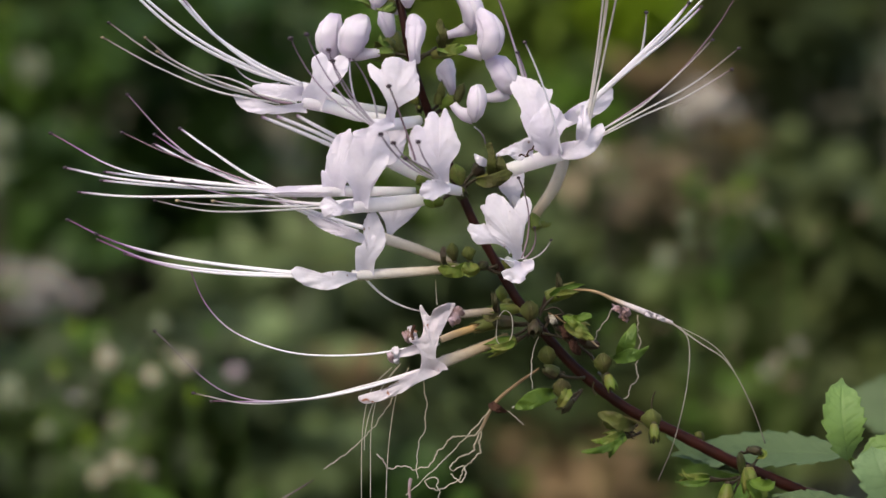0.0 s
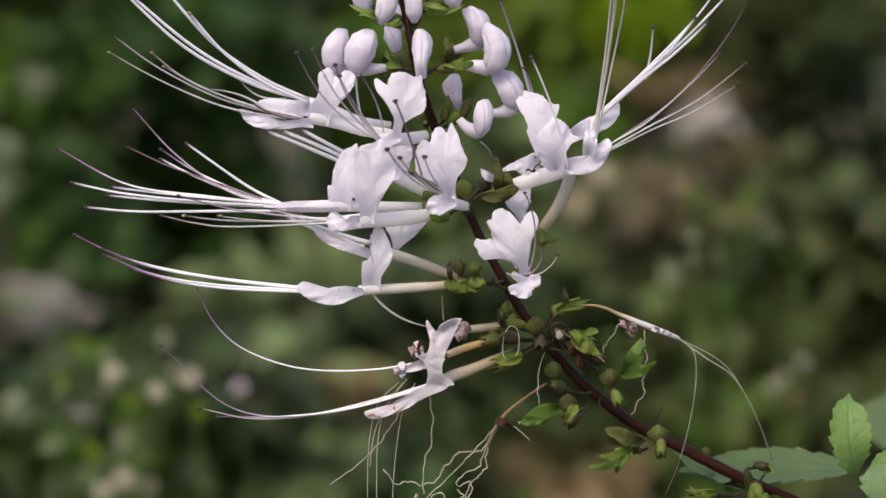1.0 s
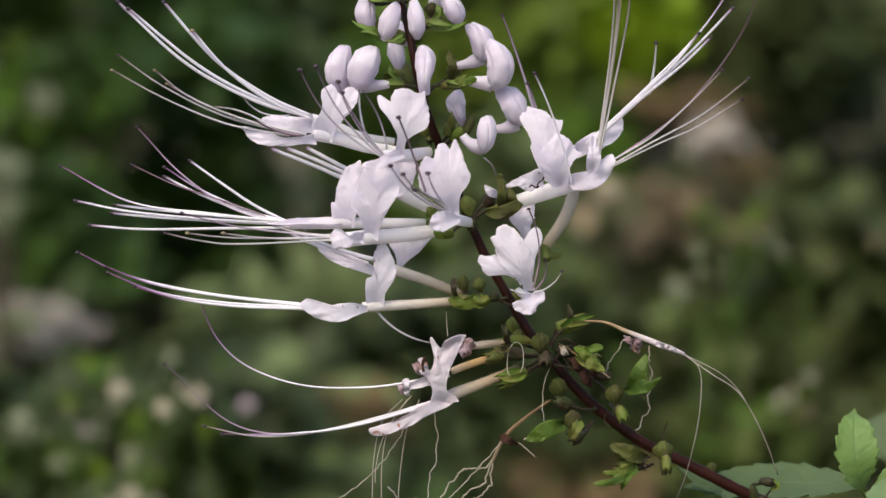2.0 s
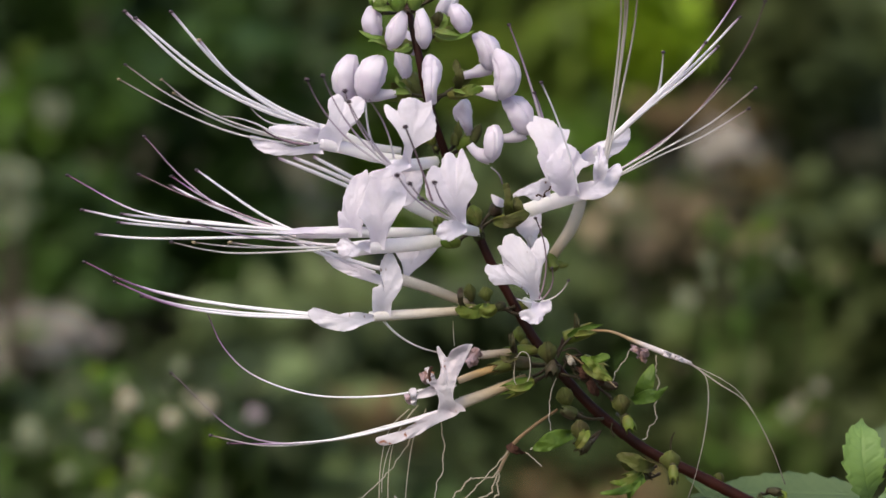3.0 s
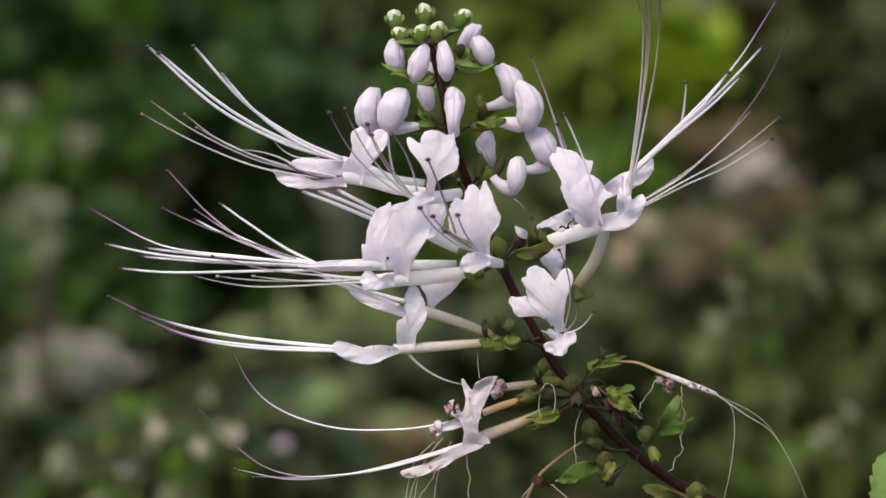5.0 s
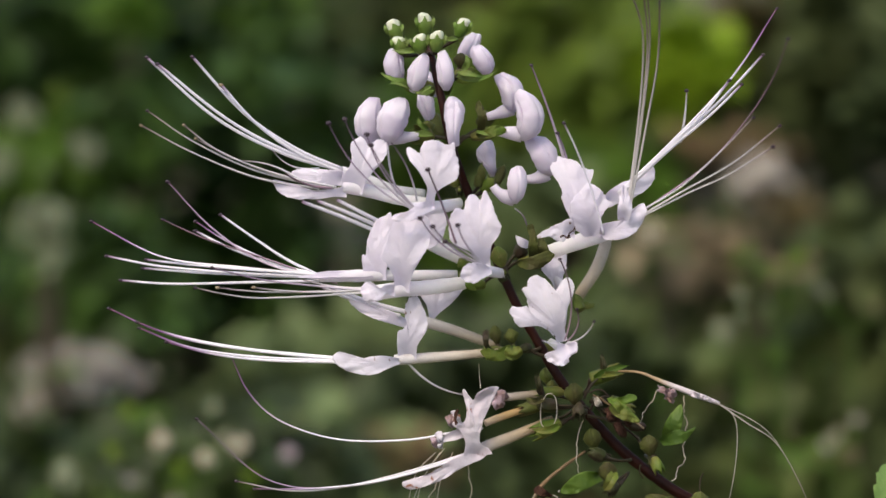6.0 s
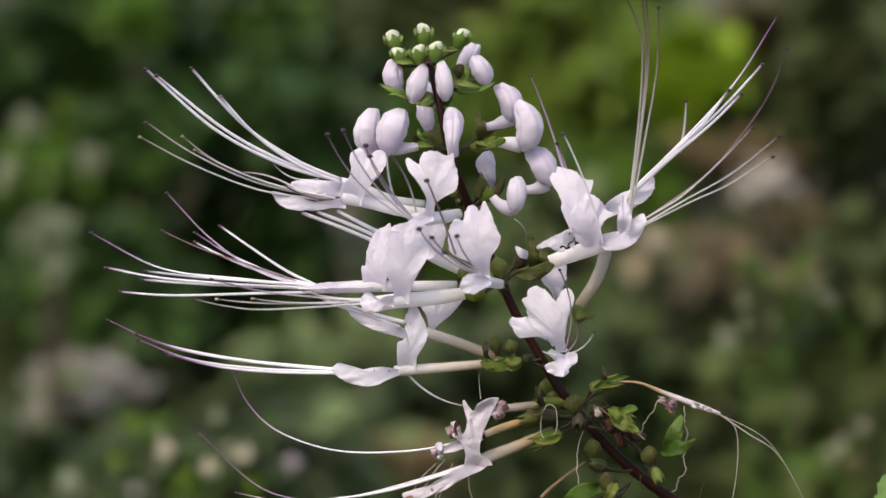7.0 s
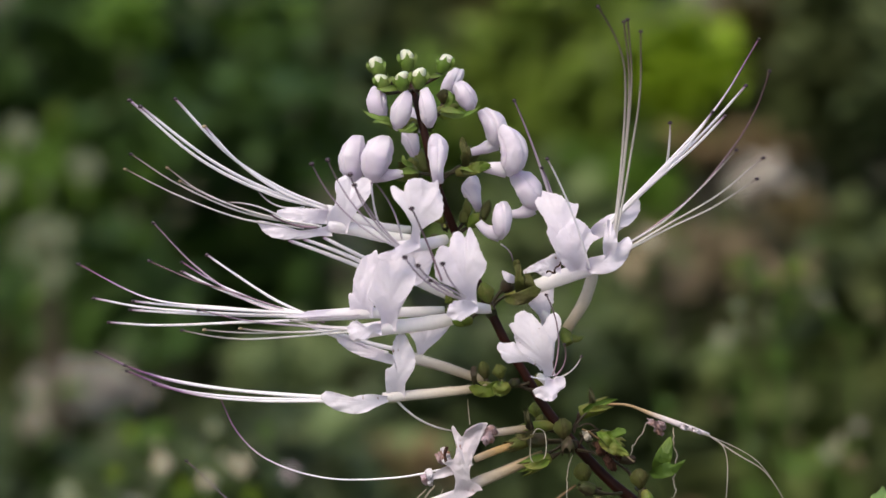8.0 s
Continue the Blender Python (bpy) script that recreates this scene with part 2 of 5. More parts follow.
def sweep(bm, points, radii, count=16, sides=8, folds=0.0, fold_n=3, phase=0.0, flat=1.0, wobble=0.0, facets=0, slant=0.0, bend=0.0, lumps=0.0):
    """A closed tube along the points; radii in grid units, evenly spaced. folds: depth of lengthwise creases;
    facets, slant: flattened sides and an oblique end; bend: how far the creases wind."""
    uv = bm.loops.layers.uv.get("run") or bm.loops.layers.uv.new("run")
    path = spline(points, count)
    side = None
    rings = []
    for i, p in enumerate(path):
        t = (path[min(i + 1, count - 1)] - path[max(i - 1, 0)]).normalized()
        if side is None:
            side = t.cross(Vector((0, 1, 0)))
            if side.length < 1e-3:
                side = t.cross(Vector((1, 0, 0)))
        side = (side - t * side.dot(t)).normalized()
        up = t.cross(side)
        f = i / (count - 1)
        r = step(radii, f) * UNIT
        if wobble:
            r *= 1 + wobble * noise.noise(p * 900)
        if facets and i > count - 4:
            r *= (1.0, 0.93, 0.66)[i - count + 3]
        ring = []
        for k in range(sides):
            a = 2 * math.pi * k / sides
            q = 1 - folds * max(0.0, math.cos(fold_n * a + phase + bend * f)) ** (14 if facets else 8)
            if facets:
                d = 2 * math.pi / facets
                q *= 1 - 1.25 * f * f * (1 - math.cos(d / 2) / math.cos((a + phase) % d - d / 2))
            if slant:
                q *= 1 + 0.12 * f * f * math.cos(a - phase)
            if lumps:
                e = (p + (side * math.cos(a) + up * math.sin(a)) * r) * 330
                q *= 1 + lumps * min(1.0, f * 3) * (noise.noise(e) + 0.5 * noise.noise(e * 2.3) + 0.2 * noise.noise(e * 6))
            ring.append(bm.verts.new(p + t * (slant * 1.5 * r * max(0.0, f - 0.6) * math.cos(a - phase)) + side * (math.cos(a) * r * q) + up * (math.sin(a) * r * q * flat)))
        rings.append(ring)
    faces = []
    for i in range(count - 1):
        for k in range(sides):
            a, b = rings[i], rings[i + 1]
            f = bm.faces.new((a[k], a[(k + 1) % sides], b[(k + 1) % sides], b[k]))
            for lp, w in zip(f.loops, (i, i, i + 1, i + 1)):
                lp[uv].uv = (w / (count - 1), k / sides)
            faces.append(f)
    for ring, w in ((rings[0][::-1], 0.0), (rings[-1], 1.0)):
        f = bm.faces.new(ring)
        for lp in f.loops:
            lp[uv].uv = (w, 0.5)
    return path


def blob(bm, centre, size, slot=0, seed=0):
    """A small uneven knob, such as an anther. size: half axes in grid units."""
    made = bmesh.ops.create_icosphere(bm, subdivisions=2, radius=1.0)["verts"]
    for v in made:
        q = v.co * (1 + 0.25 * noise.noise(v.co * 1.7 + Vector((seed, 0, 0))))
        v.co = centre + Vector((q.x * size[0], q.y * size[1], q.z * size[2])) * UNIT
    for f in {f for v in made for f in v.link_faces}:
        f.material_index = slot


def sheet(bm, spine, widths, facing=(0, -1, 0), cup=0.0, ruffle=0.0, lobes=0, notch=0.0, rounding=0.35, rows=28, cols=28,
          thick=1.3, twist=0.0, seed=0, teeth=0, ribs=0):
    """A thin curved petal or leaf along a spine. widths: (left, right) half widths in grid units, evenly spaced.
    lobes, notch: how the far edge is cut; cup: how far the sides turn towards the facing side."""
    uv = bm.loops.layers.uv.get("run") or bm.loops.layers.uv.new("run")
    fine = spline(spine, 41)
    left = [w[0] for w in widths]
    right = [w[1] for w in widths]
    face0 = Vector(facing).normalized()
    grids = ([], [])
    for i in range(rows + 1):
        lines = ([], [])
        for j in range(cols + 1):
            c = 2 * j / cols - 1
            ll = 1 - rounding * abs(c) ** 2.2
            if lobes:
                ll -= notch * max(0, math.cos(math.pi * (c + 1) * lobes)) ** 6 * (abs(c) < 0.97)
            ll += (0.045 * noise.noise((c * 5.5, seed * 7.3, 0)) + 0.035 * noise.noise((c * 12, seed * 2.3, 5)) + 0.02 * noise.noise((c * 27, seed, 8))) * (rounding > 0)
            f = i / rows * ll
            x = f * 40
            a = min(int(x), 39)
            p = fine[a].lerp(fine[a + 1], x - a)
            t = (fine[min(a + 2, 40)] - fine[max(a - 1, 0)]).normalized()
            n = (face0 - t * face0.dot(t)).normalized()
            b = t.cross(n)
            if twist:
                q = Matrix.Rotation(twist * f, 3, t)
                n, b = q @ n, q @ b
            w = step(right if c > 0 else left, f) * abs(c) * (1 if c > 0 else -1)
            w *= 1 + ((0.12 * noise.noise((f * 4.5, seed * 3.7, c > 0)) + 0.13 * noise.noise((f * 13, seed * 1.9, 3 + (c > 0)))) * abs(c) ** 3 if not teeth else 0)
            if teeth:
                tooth = (f * teeth) % 1.0
                w *= 1 + 0.2 * abs(c) ** 5 * (tooth - 0.5) * (0.1 < f < 0.97)
            lift = cup * (c * c) * step(right if c > 0 else left, f) * UNIT
            pos = p + b * (w * UNIT) + n * lift
            amp = ruffle * UNIT * (0.2 + 0.75 * abs(c) ** 3 + f * f * f * 0.5)
            s = Vector((seed * 3.1, seed * 1.7, 0))
            pos += n * (0.8 * noise.noise(pos * 270 + s) + 0.5 * noise.noise(pos * 620 + s) + 0.3 * noise.noise(pos * 1400 + s)) * amp
            pos += n * (0.09 * UNIT * math.cos(c * 19 + seed) * min(1, f * 3) * (not teeth))
            if ruffle >= 10:
                pos += n * noise.noise(pos * 2600 + s) * 5 * UNIT + b * noise.noise(pos * 2100 - s) * 3 * UNIT
            if ribs:
                d = abs((f * ribs - abs(c) * 1.1 + 50.5) % 1.0 - 0.5)
                pos -= n * UNIT * (1.8 * math.exp(-(c / 0.06) ** 2) + 0.7 * math.exp(-(d / 0.09) ** 2) * (abs(c) < 0.92))
            edge = min(1.0, (1 - abs(c)) * 4 + 0.25, (1 - i / rows) * 5 + 0.25)
            lines[0].append(bm.verts.new(pos + n * (thick * edge * 0.5 * UNIT)))
            lines[1].append(bm.verts.new(pos - n * (thick * edge * 0.5 * UNIT)))
        grids[0].append(lines[0])
        grids[1].append(lines[1])

    def quad(vs, marks):
        f = bm.faces.new(vs)
        for lp, m in zip(f.loops, marks):
            lp[uv].uv = m

    for g, flip in ((grids[0], False), (grids[1], True)):
        for i in range(rows):
            for j in range(cols):
                vs = [g[i][j], g[i][j + 1], g[i + 1][j + 1], g[i + 1][j]]
                ms = [(i / rows, j / cols), (i / rows, (j + 1) / cols), ((i + 1) / rows, (j + 1) / cols), ((i + 1) / rows, j / cols)]
                quad(vs[::-1] if flip else vs, ms[::-1] if flip else ms)
    rim = ([(0, j) for j in range(cols)] + [(i, cols) for i in range(rows)] + [(rows, j) for j in range(cols, 0, -1)]
           + [(i, 0) for i in range(rows, 0, -1)])
    for k, (i, j) in enumerate(rim):
        i2, j2 = rim[(k + 1) % len(rim)]
        vs = [grids[0][i][j], grids[1][i][j], grids[1][i2][j2], grids[0][i2][j2]]
        quad(vs, [(i / rows, j / cols)] * 2 + [(i2 / rows, j2 / cols)] * 2)


def bell(bm, base, mouth, r0, r1, teeth=5, tooth=0.35, hood=0.6, hood_at=90.0, sides=20, rows=9, close=0.0):
    """A ribbed calyx: a cup from base to mouth with pointed teeth and one broader lobe; close: how far the mouth draws in."""
    axis = mouth - base
    t = axis.normalized()
    s = t.cross(Vector((0, 1, 0)))
    if s.length < 0.2:
        s = t.cross(Vector((1, 0, 0)))
    s.normalize()
    u = s.cross(t)
    twist = noise.noise(base * 700) * 2
    walls = ([], [])
    for w, off in ((0, 0.0), (1, -1.2)):
        for i in range(rows + 1):
            f = i / rows
            ring = []
            for k in range(sides):
                a = 2 * math.pi * k / sides
                reach = 0.85 + 0.5 * tooth * max(0, math.cos(teeth * a + twist)) ** 2 * f
                d = (math.degrees(a) - hood_at + 180) % 360 - 180
                reach += 0.35 * hood * f * math.exp(-(d / 55) ** 2)
                r = r0 + (r1 - r0) * math.sin(min(f * 1.25, 1) * math.pi / 2)
                g = max(0, (f - 0.45) / 0.55)
                r *= (1 - close + close * math.sqrt(max(0, 1 - g * g))) * (1 + (0.08 * math.cos(6 * a + twist) if close > 0.5 else 0.04 * math.cos(10 * a)))
                r = max(r + off, 0.3)
                ring.append(bm.verts.new(base + axis * (f * reach) + (s * math.cos(a) + u * math.sin(a)) * (r * UNIT)))
            walls[w].append(ring)
    for w in (0, 1):
        for i in range(rows):
            for k in range(sides):
                a, b = walls[w][i], walls[w][i + 1]
                vs = (a[k], a[(k + 1) % sides], b[(k + 1) % sides], b[k])
                bm.faces.new(vs[::-1] if w else vs)
    for k in range(sides):
        k2 = (k + 1) % sides
        bm.faces.new((walls[0][rows][k], walls[0][rows][k2], walls[1][rows][k2], walls[1][rows][k]))
    bm.faces.new(walls[0][0][::-1])


# ---- the flowering stem ----
plant = thing("flowering_plant", "white whiskered flowers and green calyces on a maroon stem", "plant", LAYOUT)
count = [0]


def seed():
    count[0] += 1
    return count[0]


def flower(points, radii, mat=tube_white, sides=12, label=""):
    bm = bmesh.new()
    sweep(bm, points, [r * 0.8 for r in radii], 20, sides, folds=0.05, fold_n=4, wobble=0.05)
    ob = part("flower", bm, mat, plant, label)
    if mat in (tube_tan, tube_fading):
        rng = random.Random(seed())
        path = spline(points, 60)
        b2 = bmesh.new()
        for i in range(420):
            k = rng.randrange(1, 58)
            t = (path[k + 1] - path[k - 1]).normalized()
            d = t.orthogonal().normalized()
            d.rotate(Matrix.Rotation(rng.uniform(0, 6.28), 3, t))
            p = path[k].lerp(path[k + 1], rng.random()) + d * (step(radii, k / 59) * 0.8 * UNIT)
            w = t.cross(d) * (0.35 * UNIT)
            q = p + (d + t * rng.uniform(-0.5, 0.5)) * (rng.uniform(1.5, 4) * UNIT)
            v = [b2.verts.new(p + w), b2.verts.new(p - w), b2.verts.new(p + t * (0.6 * UNIT)), b2.verts.new(q)]
            for a, b, c in ((0, 1, 3), (1, 2, 3), (2, 0, 3)):
                b2.faces.new((v[a], v[b], v[c]))
        tagged(part("fuzz", b2, filament_dry, ob), kind="stuff")
    return ob


def lip(owner, name, spine, widths, mat=petal_white, **shape):
    bm = bmesh.new()
    sheet(bm, spine, widths, seed=seed(), **shape)
    return part(name, bm, mat, owner)


def petal(owner, name, base, heart, rim, mat=petal_white, near=0.0, lift=0.8, curl=0.7, creases=(), frill=1.0, crumple=0.3, grid=None,
          tip=0.0, rows=24, n=112):
    """A thin lobed petal that fans from its claw. base, heart: where the midrib begins and ends; rim: bends of the edge from one
    side of the claw round to the other; near, lift, tip, curl, crumple: millimetres towards the viewer of the claw, the belly, the far
    edge, its lobes and its fine unevenness; creases: places along the edge, 0 to 1, where folds run out."""
    grid = grid or at
    bm = bmesh.new()
    uv = bm.loops.layers.uv.new("run")
    k0 = seed()
    s = Vector((k0 * 3.1, k0 * 1.7, k0 * 0.6))
    edge = spline([grid(x, y, near) for x, y in rim], n + 1)
    root, core = grid(*base, near), grid(*heart, near)
    mm = Vector((0, -0.001, 0))
    front, back = [], []
    for i in range(rows + 1):
        v = i / rows
        a, b = [], []
        for k in range(n + 1):
            if i == 0 and k > n // 2:
                a.append(a[n - k])
                b.append(b[n - k])
                continue
            u = k / n
            out = (edge[k] - core).normalized()
            r = edge[k] + out * (frill * UNIT * math.sin(math.pi * u) * (2.2 * noise.noise((u * 22, k0 * 7.3, 0)) + 2.4 * noise.noise((u * 55, k0 * 2.3, 5)) + 1.2 * noise.noise((u * 130, k0, 9))))
            p = root.lerp(core, 0.6 * math.sin(math.pi * u)).lerp(r, v)
            far = min(1.0, (p - root).length / max((core - root).length * 1.6, 1e-6))
            d = lift * math.sin(math.pi * min(1.0, far * 0.8)) + tip * far - 2.0 * max(0.0, 1 - far * 1.5) ** 3
            d += curl * v ** 3 * (noise.noise((u * 5.0, k0 * 4.7, 2)) + 0.6 * noise.noise((u * 13, k0 * 1.9, 7))) * 1.8 * far
            d += 1.45 * crumple * far * (noise.noise(p * 240 + s) + 0.6 * noise.noise(p * 560 + s) + 0.3 * noise.noise(p * 1300 + s) + 0.08 * noise.noise(p * 3200 + s))
            d += 0.05 * noise.noise((u * 34, v * 1.5, k0)) * min(1.0, v * 3) * far
            for c in creases:
                d -= 0.45 * math.exp(-((u - c) / 0.045) ** 2) * v
            t = 0.075 * min(1.0, (1 - v) * 6 + 0.2)
            a.append(bm.verts.new(p + mm * (d + t)))
            b.append(bm.verts.new(p + mm * (d - t)))
        front.append(a)
        back.append(b)

    def face(vs, marks):
        if len(set(vs)) == len(vs):
            f = bm.faces.new(vs)
            for lp, m in zip(f.loops, marks):
                lp[uv].uv = m

    for i in range(rows):
        for k in range(n):
            ms = [(i / rows, k / n), (i / rows, (k + 1) / n), ((i + 1) / rows, (k + 1) / n), ((i + 1) / rows, k / n)]
            for g, turn in ((front, 1), (back, -1)):
                vs = [g[i][k], g[i][k + 1], g[i + 1][k + 1], g[i + 1][k]]
                if vs[0] is vs[1]:
                    face(vs[1:][::turn], ms[1:][::turn])
                else:
                    face(vs[::turn], ms[::turn])
    for k in range(n):
        face([front[rows][k], front[rows][k + 1], back[rows][k + 1], back[rows][k]], [(1, k / n)] * 4)
    bmesh.ops.recalc_face_normals(bm, faces=bm.faces)
    return part(name, bm, mat, owner)


def whisker(owner, points, mat=filament_white, r=(2.2, 1.1), tip=anther_dark, knob=4.2, name="stamen"):
    """A long filament with an anther at its end."""
    if mat not in (filament_white, filament_dark):
        r = (r[0] * 0.86, r[1] * 0.72)
    bm = bmesh.new()
    sweep(bm, points, list(r), 28, 6)
    if knob:
        s = seed()
        blob(bm, Vector(points[-1]), (knob, knob * 0.8, knob * 0.75), 1, s)
    return part(name, bm, [mat, tip], owner)


def thread(owner, points, r=1.6, mat=filament_dry, curl=0.0, name="dry_filament"):
    """A withered filament; curl: how much it wriggles, in grid units."""
    path = spline(points, 100)
    s = Vector((seed() * 5.3, 0, 0))
    if curl:
        path = [p + Vector((noise.noise(p * 500 + s) + 0.5 * noise.noise(p * 1500 + s), noise.noise(p * 500 + s * 2), noise.noise(p * 500 - s) + 0.5 * noise.noise(p * 1500 - s))) * curl * UNIT
                * min(1, i / 10) for i, p in enumerate(path)]
    bm = bmesh.new()
    sweep(bm, path, [r * 0.62, r * 0.48], 110 if curl else 36, 6, wobble=0.3)
    return part(name, bm, mat, owner)


def bud(points, radii, neck=None, mat=bud_white, folds=0.12, fold_n=3, phase=0.0):
    """A closed bud: a swollen, creased body and, where it shows, the narrow neck that carries it."""
    bm = bmesh.new()
    sweep(bm, points, [r * 0.95 for r in radii], 30, 60, folds=folds, fold_n=fold_n, phase=phase, wobble=0.05, facets=5 if max(radii) > 12 else 0, slant=0.9 if max(radii) > 12 else 0, bend=1.2, lumps=0.11)
    if neck:
        sweep(bm, neck, [7, 8.5, 12, 14], 14, 14, wobble=0.05)
    return part("bud", bm, mat, plant)


def calyx(base, mouth, r0, r1, mat=calyx_green, stalk=None, lobed=0, **shape):
    """A calyx on its stalk; lobed: how many pointed leafy lobes stand at its mouth."""
    base, mouth = Vector(base), Vector(mouth)
    axis = mouth - base
    bm = bmesh.new()
    bell(bm, base, base.lerp(mouth, 0.55) if lobed else mouth, r0, r1 * (0.6 if lobed else 1), **shape)
    ob = part("calyx", bm, mat, plant)
    for k in range(lobed):
        turn = Matrix.Rotation(radians((k - (lobed - 1) / 2) * 20 + 6), 3, "Y")
        d = turn @ axis
        out = Vector((0, -0.0008 * (1 + k), 0))
        bm = bmesh.new()
        sheet(bm, [base + axis * 0.2, base + d * 0.55 + out, base + d + out * 0.4], [(r0 * 0.8, r0 * 0.8), (r1 * 0.72, r1 * 0.66), (r1 * 0.56, r1 * 0.52), (r1 * 0.08, r1 * 0.08)],
              facing=(0.3 * (k - 1), -1, 0.4), cup=-0.6, ruffle=3, rows=14, cols=12, seed=seed())
        part("calyx_lobe", bm, mat, ob)
    if stalk is not None:
        b2 = bmesh.new()
        sweep(b2, [stalk, Vector(stalk).lerp(base, 0.5) + Vector((0, 0, -0.0004)), base], [3.0, 2.6, min(r0, 6)], 10, 8)
        part("stalk", b2, stalk_skin, ob)
    return ob


def hooded_calyx(base, mouth, r, mat, stalk=None):
    """A spent calyx: the round shield of its upper lip over a dark cleft and a small toothed lower lip."""
    base, mouth = Vector(base), Vector(mouth)
    axis = mouth - base
    out = Vector((0, -r * 0.5 * UNIT, 0))
    foot, top = base + axis * 0.16, base + axis * 1.04
    bm = bmesh.new()
    sheet(bm, [foot, foot.lerp(top, 0.5) + out, top], [(r * 0.42, r * 0.42), (r * 0.8, r * 0.8), (r, r * 0.96), (r, r * 0.98), (r * 0.9, r * 0.88), (r * 0.6, r * 0.58)],
          cup=-0.8, ruffle=3, rounding=0.12, rows=20, cols=24, thick=2.2, ribs=4, seed=seed())
    ob = part("calyx", bm, mat, plant)
    bm = bmesh.new()
    bell(bm, foot + Vector((0, r * 0.4 * UNIT, 0)), foot - axis * 0.42 - Vector((0, r * 0.2 * UNIT, 0)), r * 0.35, r * 0.42, teeth=4, tooth=0.9, hood=0.0, close=0.1)
    part("lower_lip", bm, calyx_dark, ob)
    bm = bmesh.new()
    sweep(bm, [foot - axis * 0.1 + out * 0.4, foot - axis * 0.24 + out * 0.7, foot - axis * 0.36 + out * 0.5], [1.5, r * 0.2, 1.0], 8, 8, wobble=0.2)
    part("nutlet", bm, mat, ob)
    if stalk is not None:
        bm = bmesh.new()
        sweep(bm, [stalk, Vector(stalk).lerp(foot, 0.5) + Vector((0, 0.001, -0.0004)), foot + Vector((0, r * 0.4 * UNIT, 0))], [3.0, 2.6, r * 0.3], 10, 8)
        part("stalk", bm, stalk_skin, ob)
    return ob


# main stem, from the ground up to the tip of the spike
down = LAYOUT.inverted()
bm = bmesh.new()
sweep(bm, [down @ Vector((0.125, 0.02, -0.01)), down @ Vector((0.124, 0.01, 0.2)), down @ Vector((0.122, 0, 0.42)),
           low(1660, 985), low(1510, 908), low(1430, 872)], [20, 18, 16, 11.4], 50, 14, folds=0.12, fold_n=4, wobble=0.1)
sweep(bm, [low(1436, 875), low(1374, 849), low(1299, 817), low(1194, 764), low(1112, 724),
           low(1037, 667), low(1000, 632), low(963, 590), low(935, 556), low(908, 518), at(940, 572), at(908, 515), at(882, 458), at(852, 385),
           at(822, 312, 2), at(800, 250, 5), at(786, 195, 6), at(775, 140, 6), at(765, 95, 4), at(757, 62), at(750, 30)],
      [11.4, 11.2, 11, 10.8, 10.6, 10.3, 9.9, 9.5, 9, 8.6, 8.2, 8, 7.8, 7.5, 6.8], 120, 14, folds=0.16, fold_n=4, wobble=0.1)
part("stem", bm, stem_skin, plant, "square maroon stem, faintly ridged")
for x, y, r in ((882, 458, 12), (803, 262, 9), (783, 190, 8), (770, 115, 7)):
    bm = bmesh.new()
    sweep(bm, [at(x - r * 0.3, y - r, 0), at(x, y, 0), at(x + r * 0.4, y + r, 0)], [r * 0.6, r, r * 0.6], 8, 10, wobble=0.3)
    part("stem_node", bm, calyx_dark, plant)

# tip of the spike: small green buds
for x, y, w, h, near in ((748, 10, 14, 20, 0), (693, 20, 14, 17, 2), (703, 46, 13, 14, 6), (738, 44, 14, 15, 8),
                         (769, 40, 14, 17, 8), (815, 16, 13, 15, 2)):
    root = at(757, 62, 0)
    lean = 0.18 * (x - 752)
    h *= 0.86
    b = calyx(at(x - lean * 0.9, y + h + 9, near), at(x, y - h * 0.12, near), 5, w, calyx_fresh, root, teeth=4, tooth=0.8,
              hood=0.25, hood_at=200)
    bm = bmesh.new()
    sweep(bm, [at(x - lean * 0.4, y + h * 0.9, near), at(x, y, near), at(x + lean * 0.3, y - h * 0.85, near)],
          [w * 0.7, w * 0.86, w * 0.92, w * 0.94, w * 0.8], 16, 20, lumps=0.12, folds=0.14, fold_n=4, phase=x, facets=5, slant=0.5)
    part("bud_tip", bm, bud_pale, b)
    for d in (-1, 1):
        bm = bmesh.new()
        sheet(bm, [at(x + d * w * 0.6, y + h * 0.7, near), at(x + d * w * 0.98, y + h * 0.2, near + 1), at(x + d * w * 1.14, y - h * 0.55, near)],
              [(4, 4), (3.5, 3.5), (0.8, 0.8)], cup=0.3, ruffle=3, rows=10, cols=6, seed=seed())
        part("calyx_tooth", bm, calyx_fresh, b)

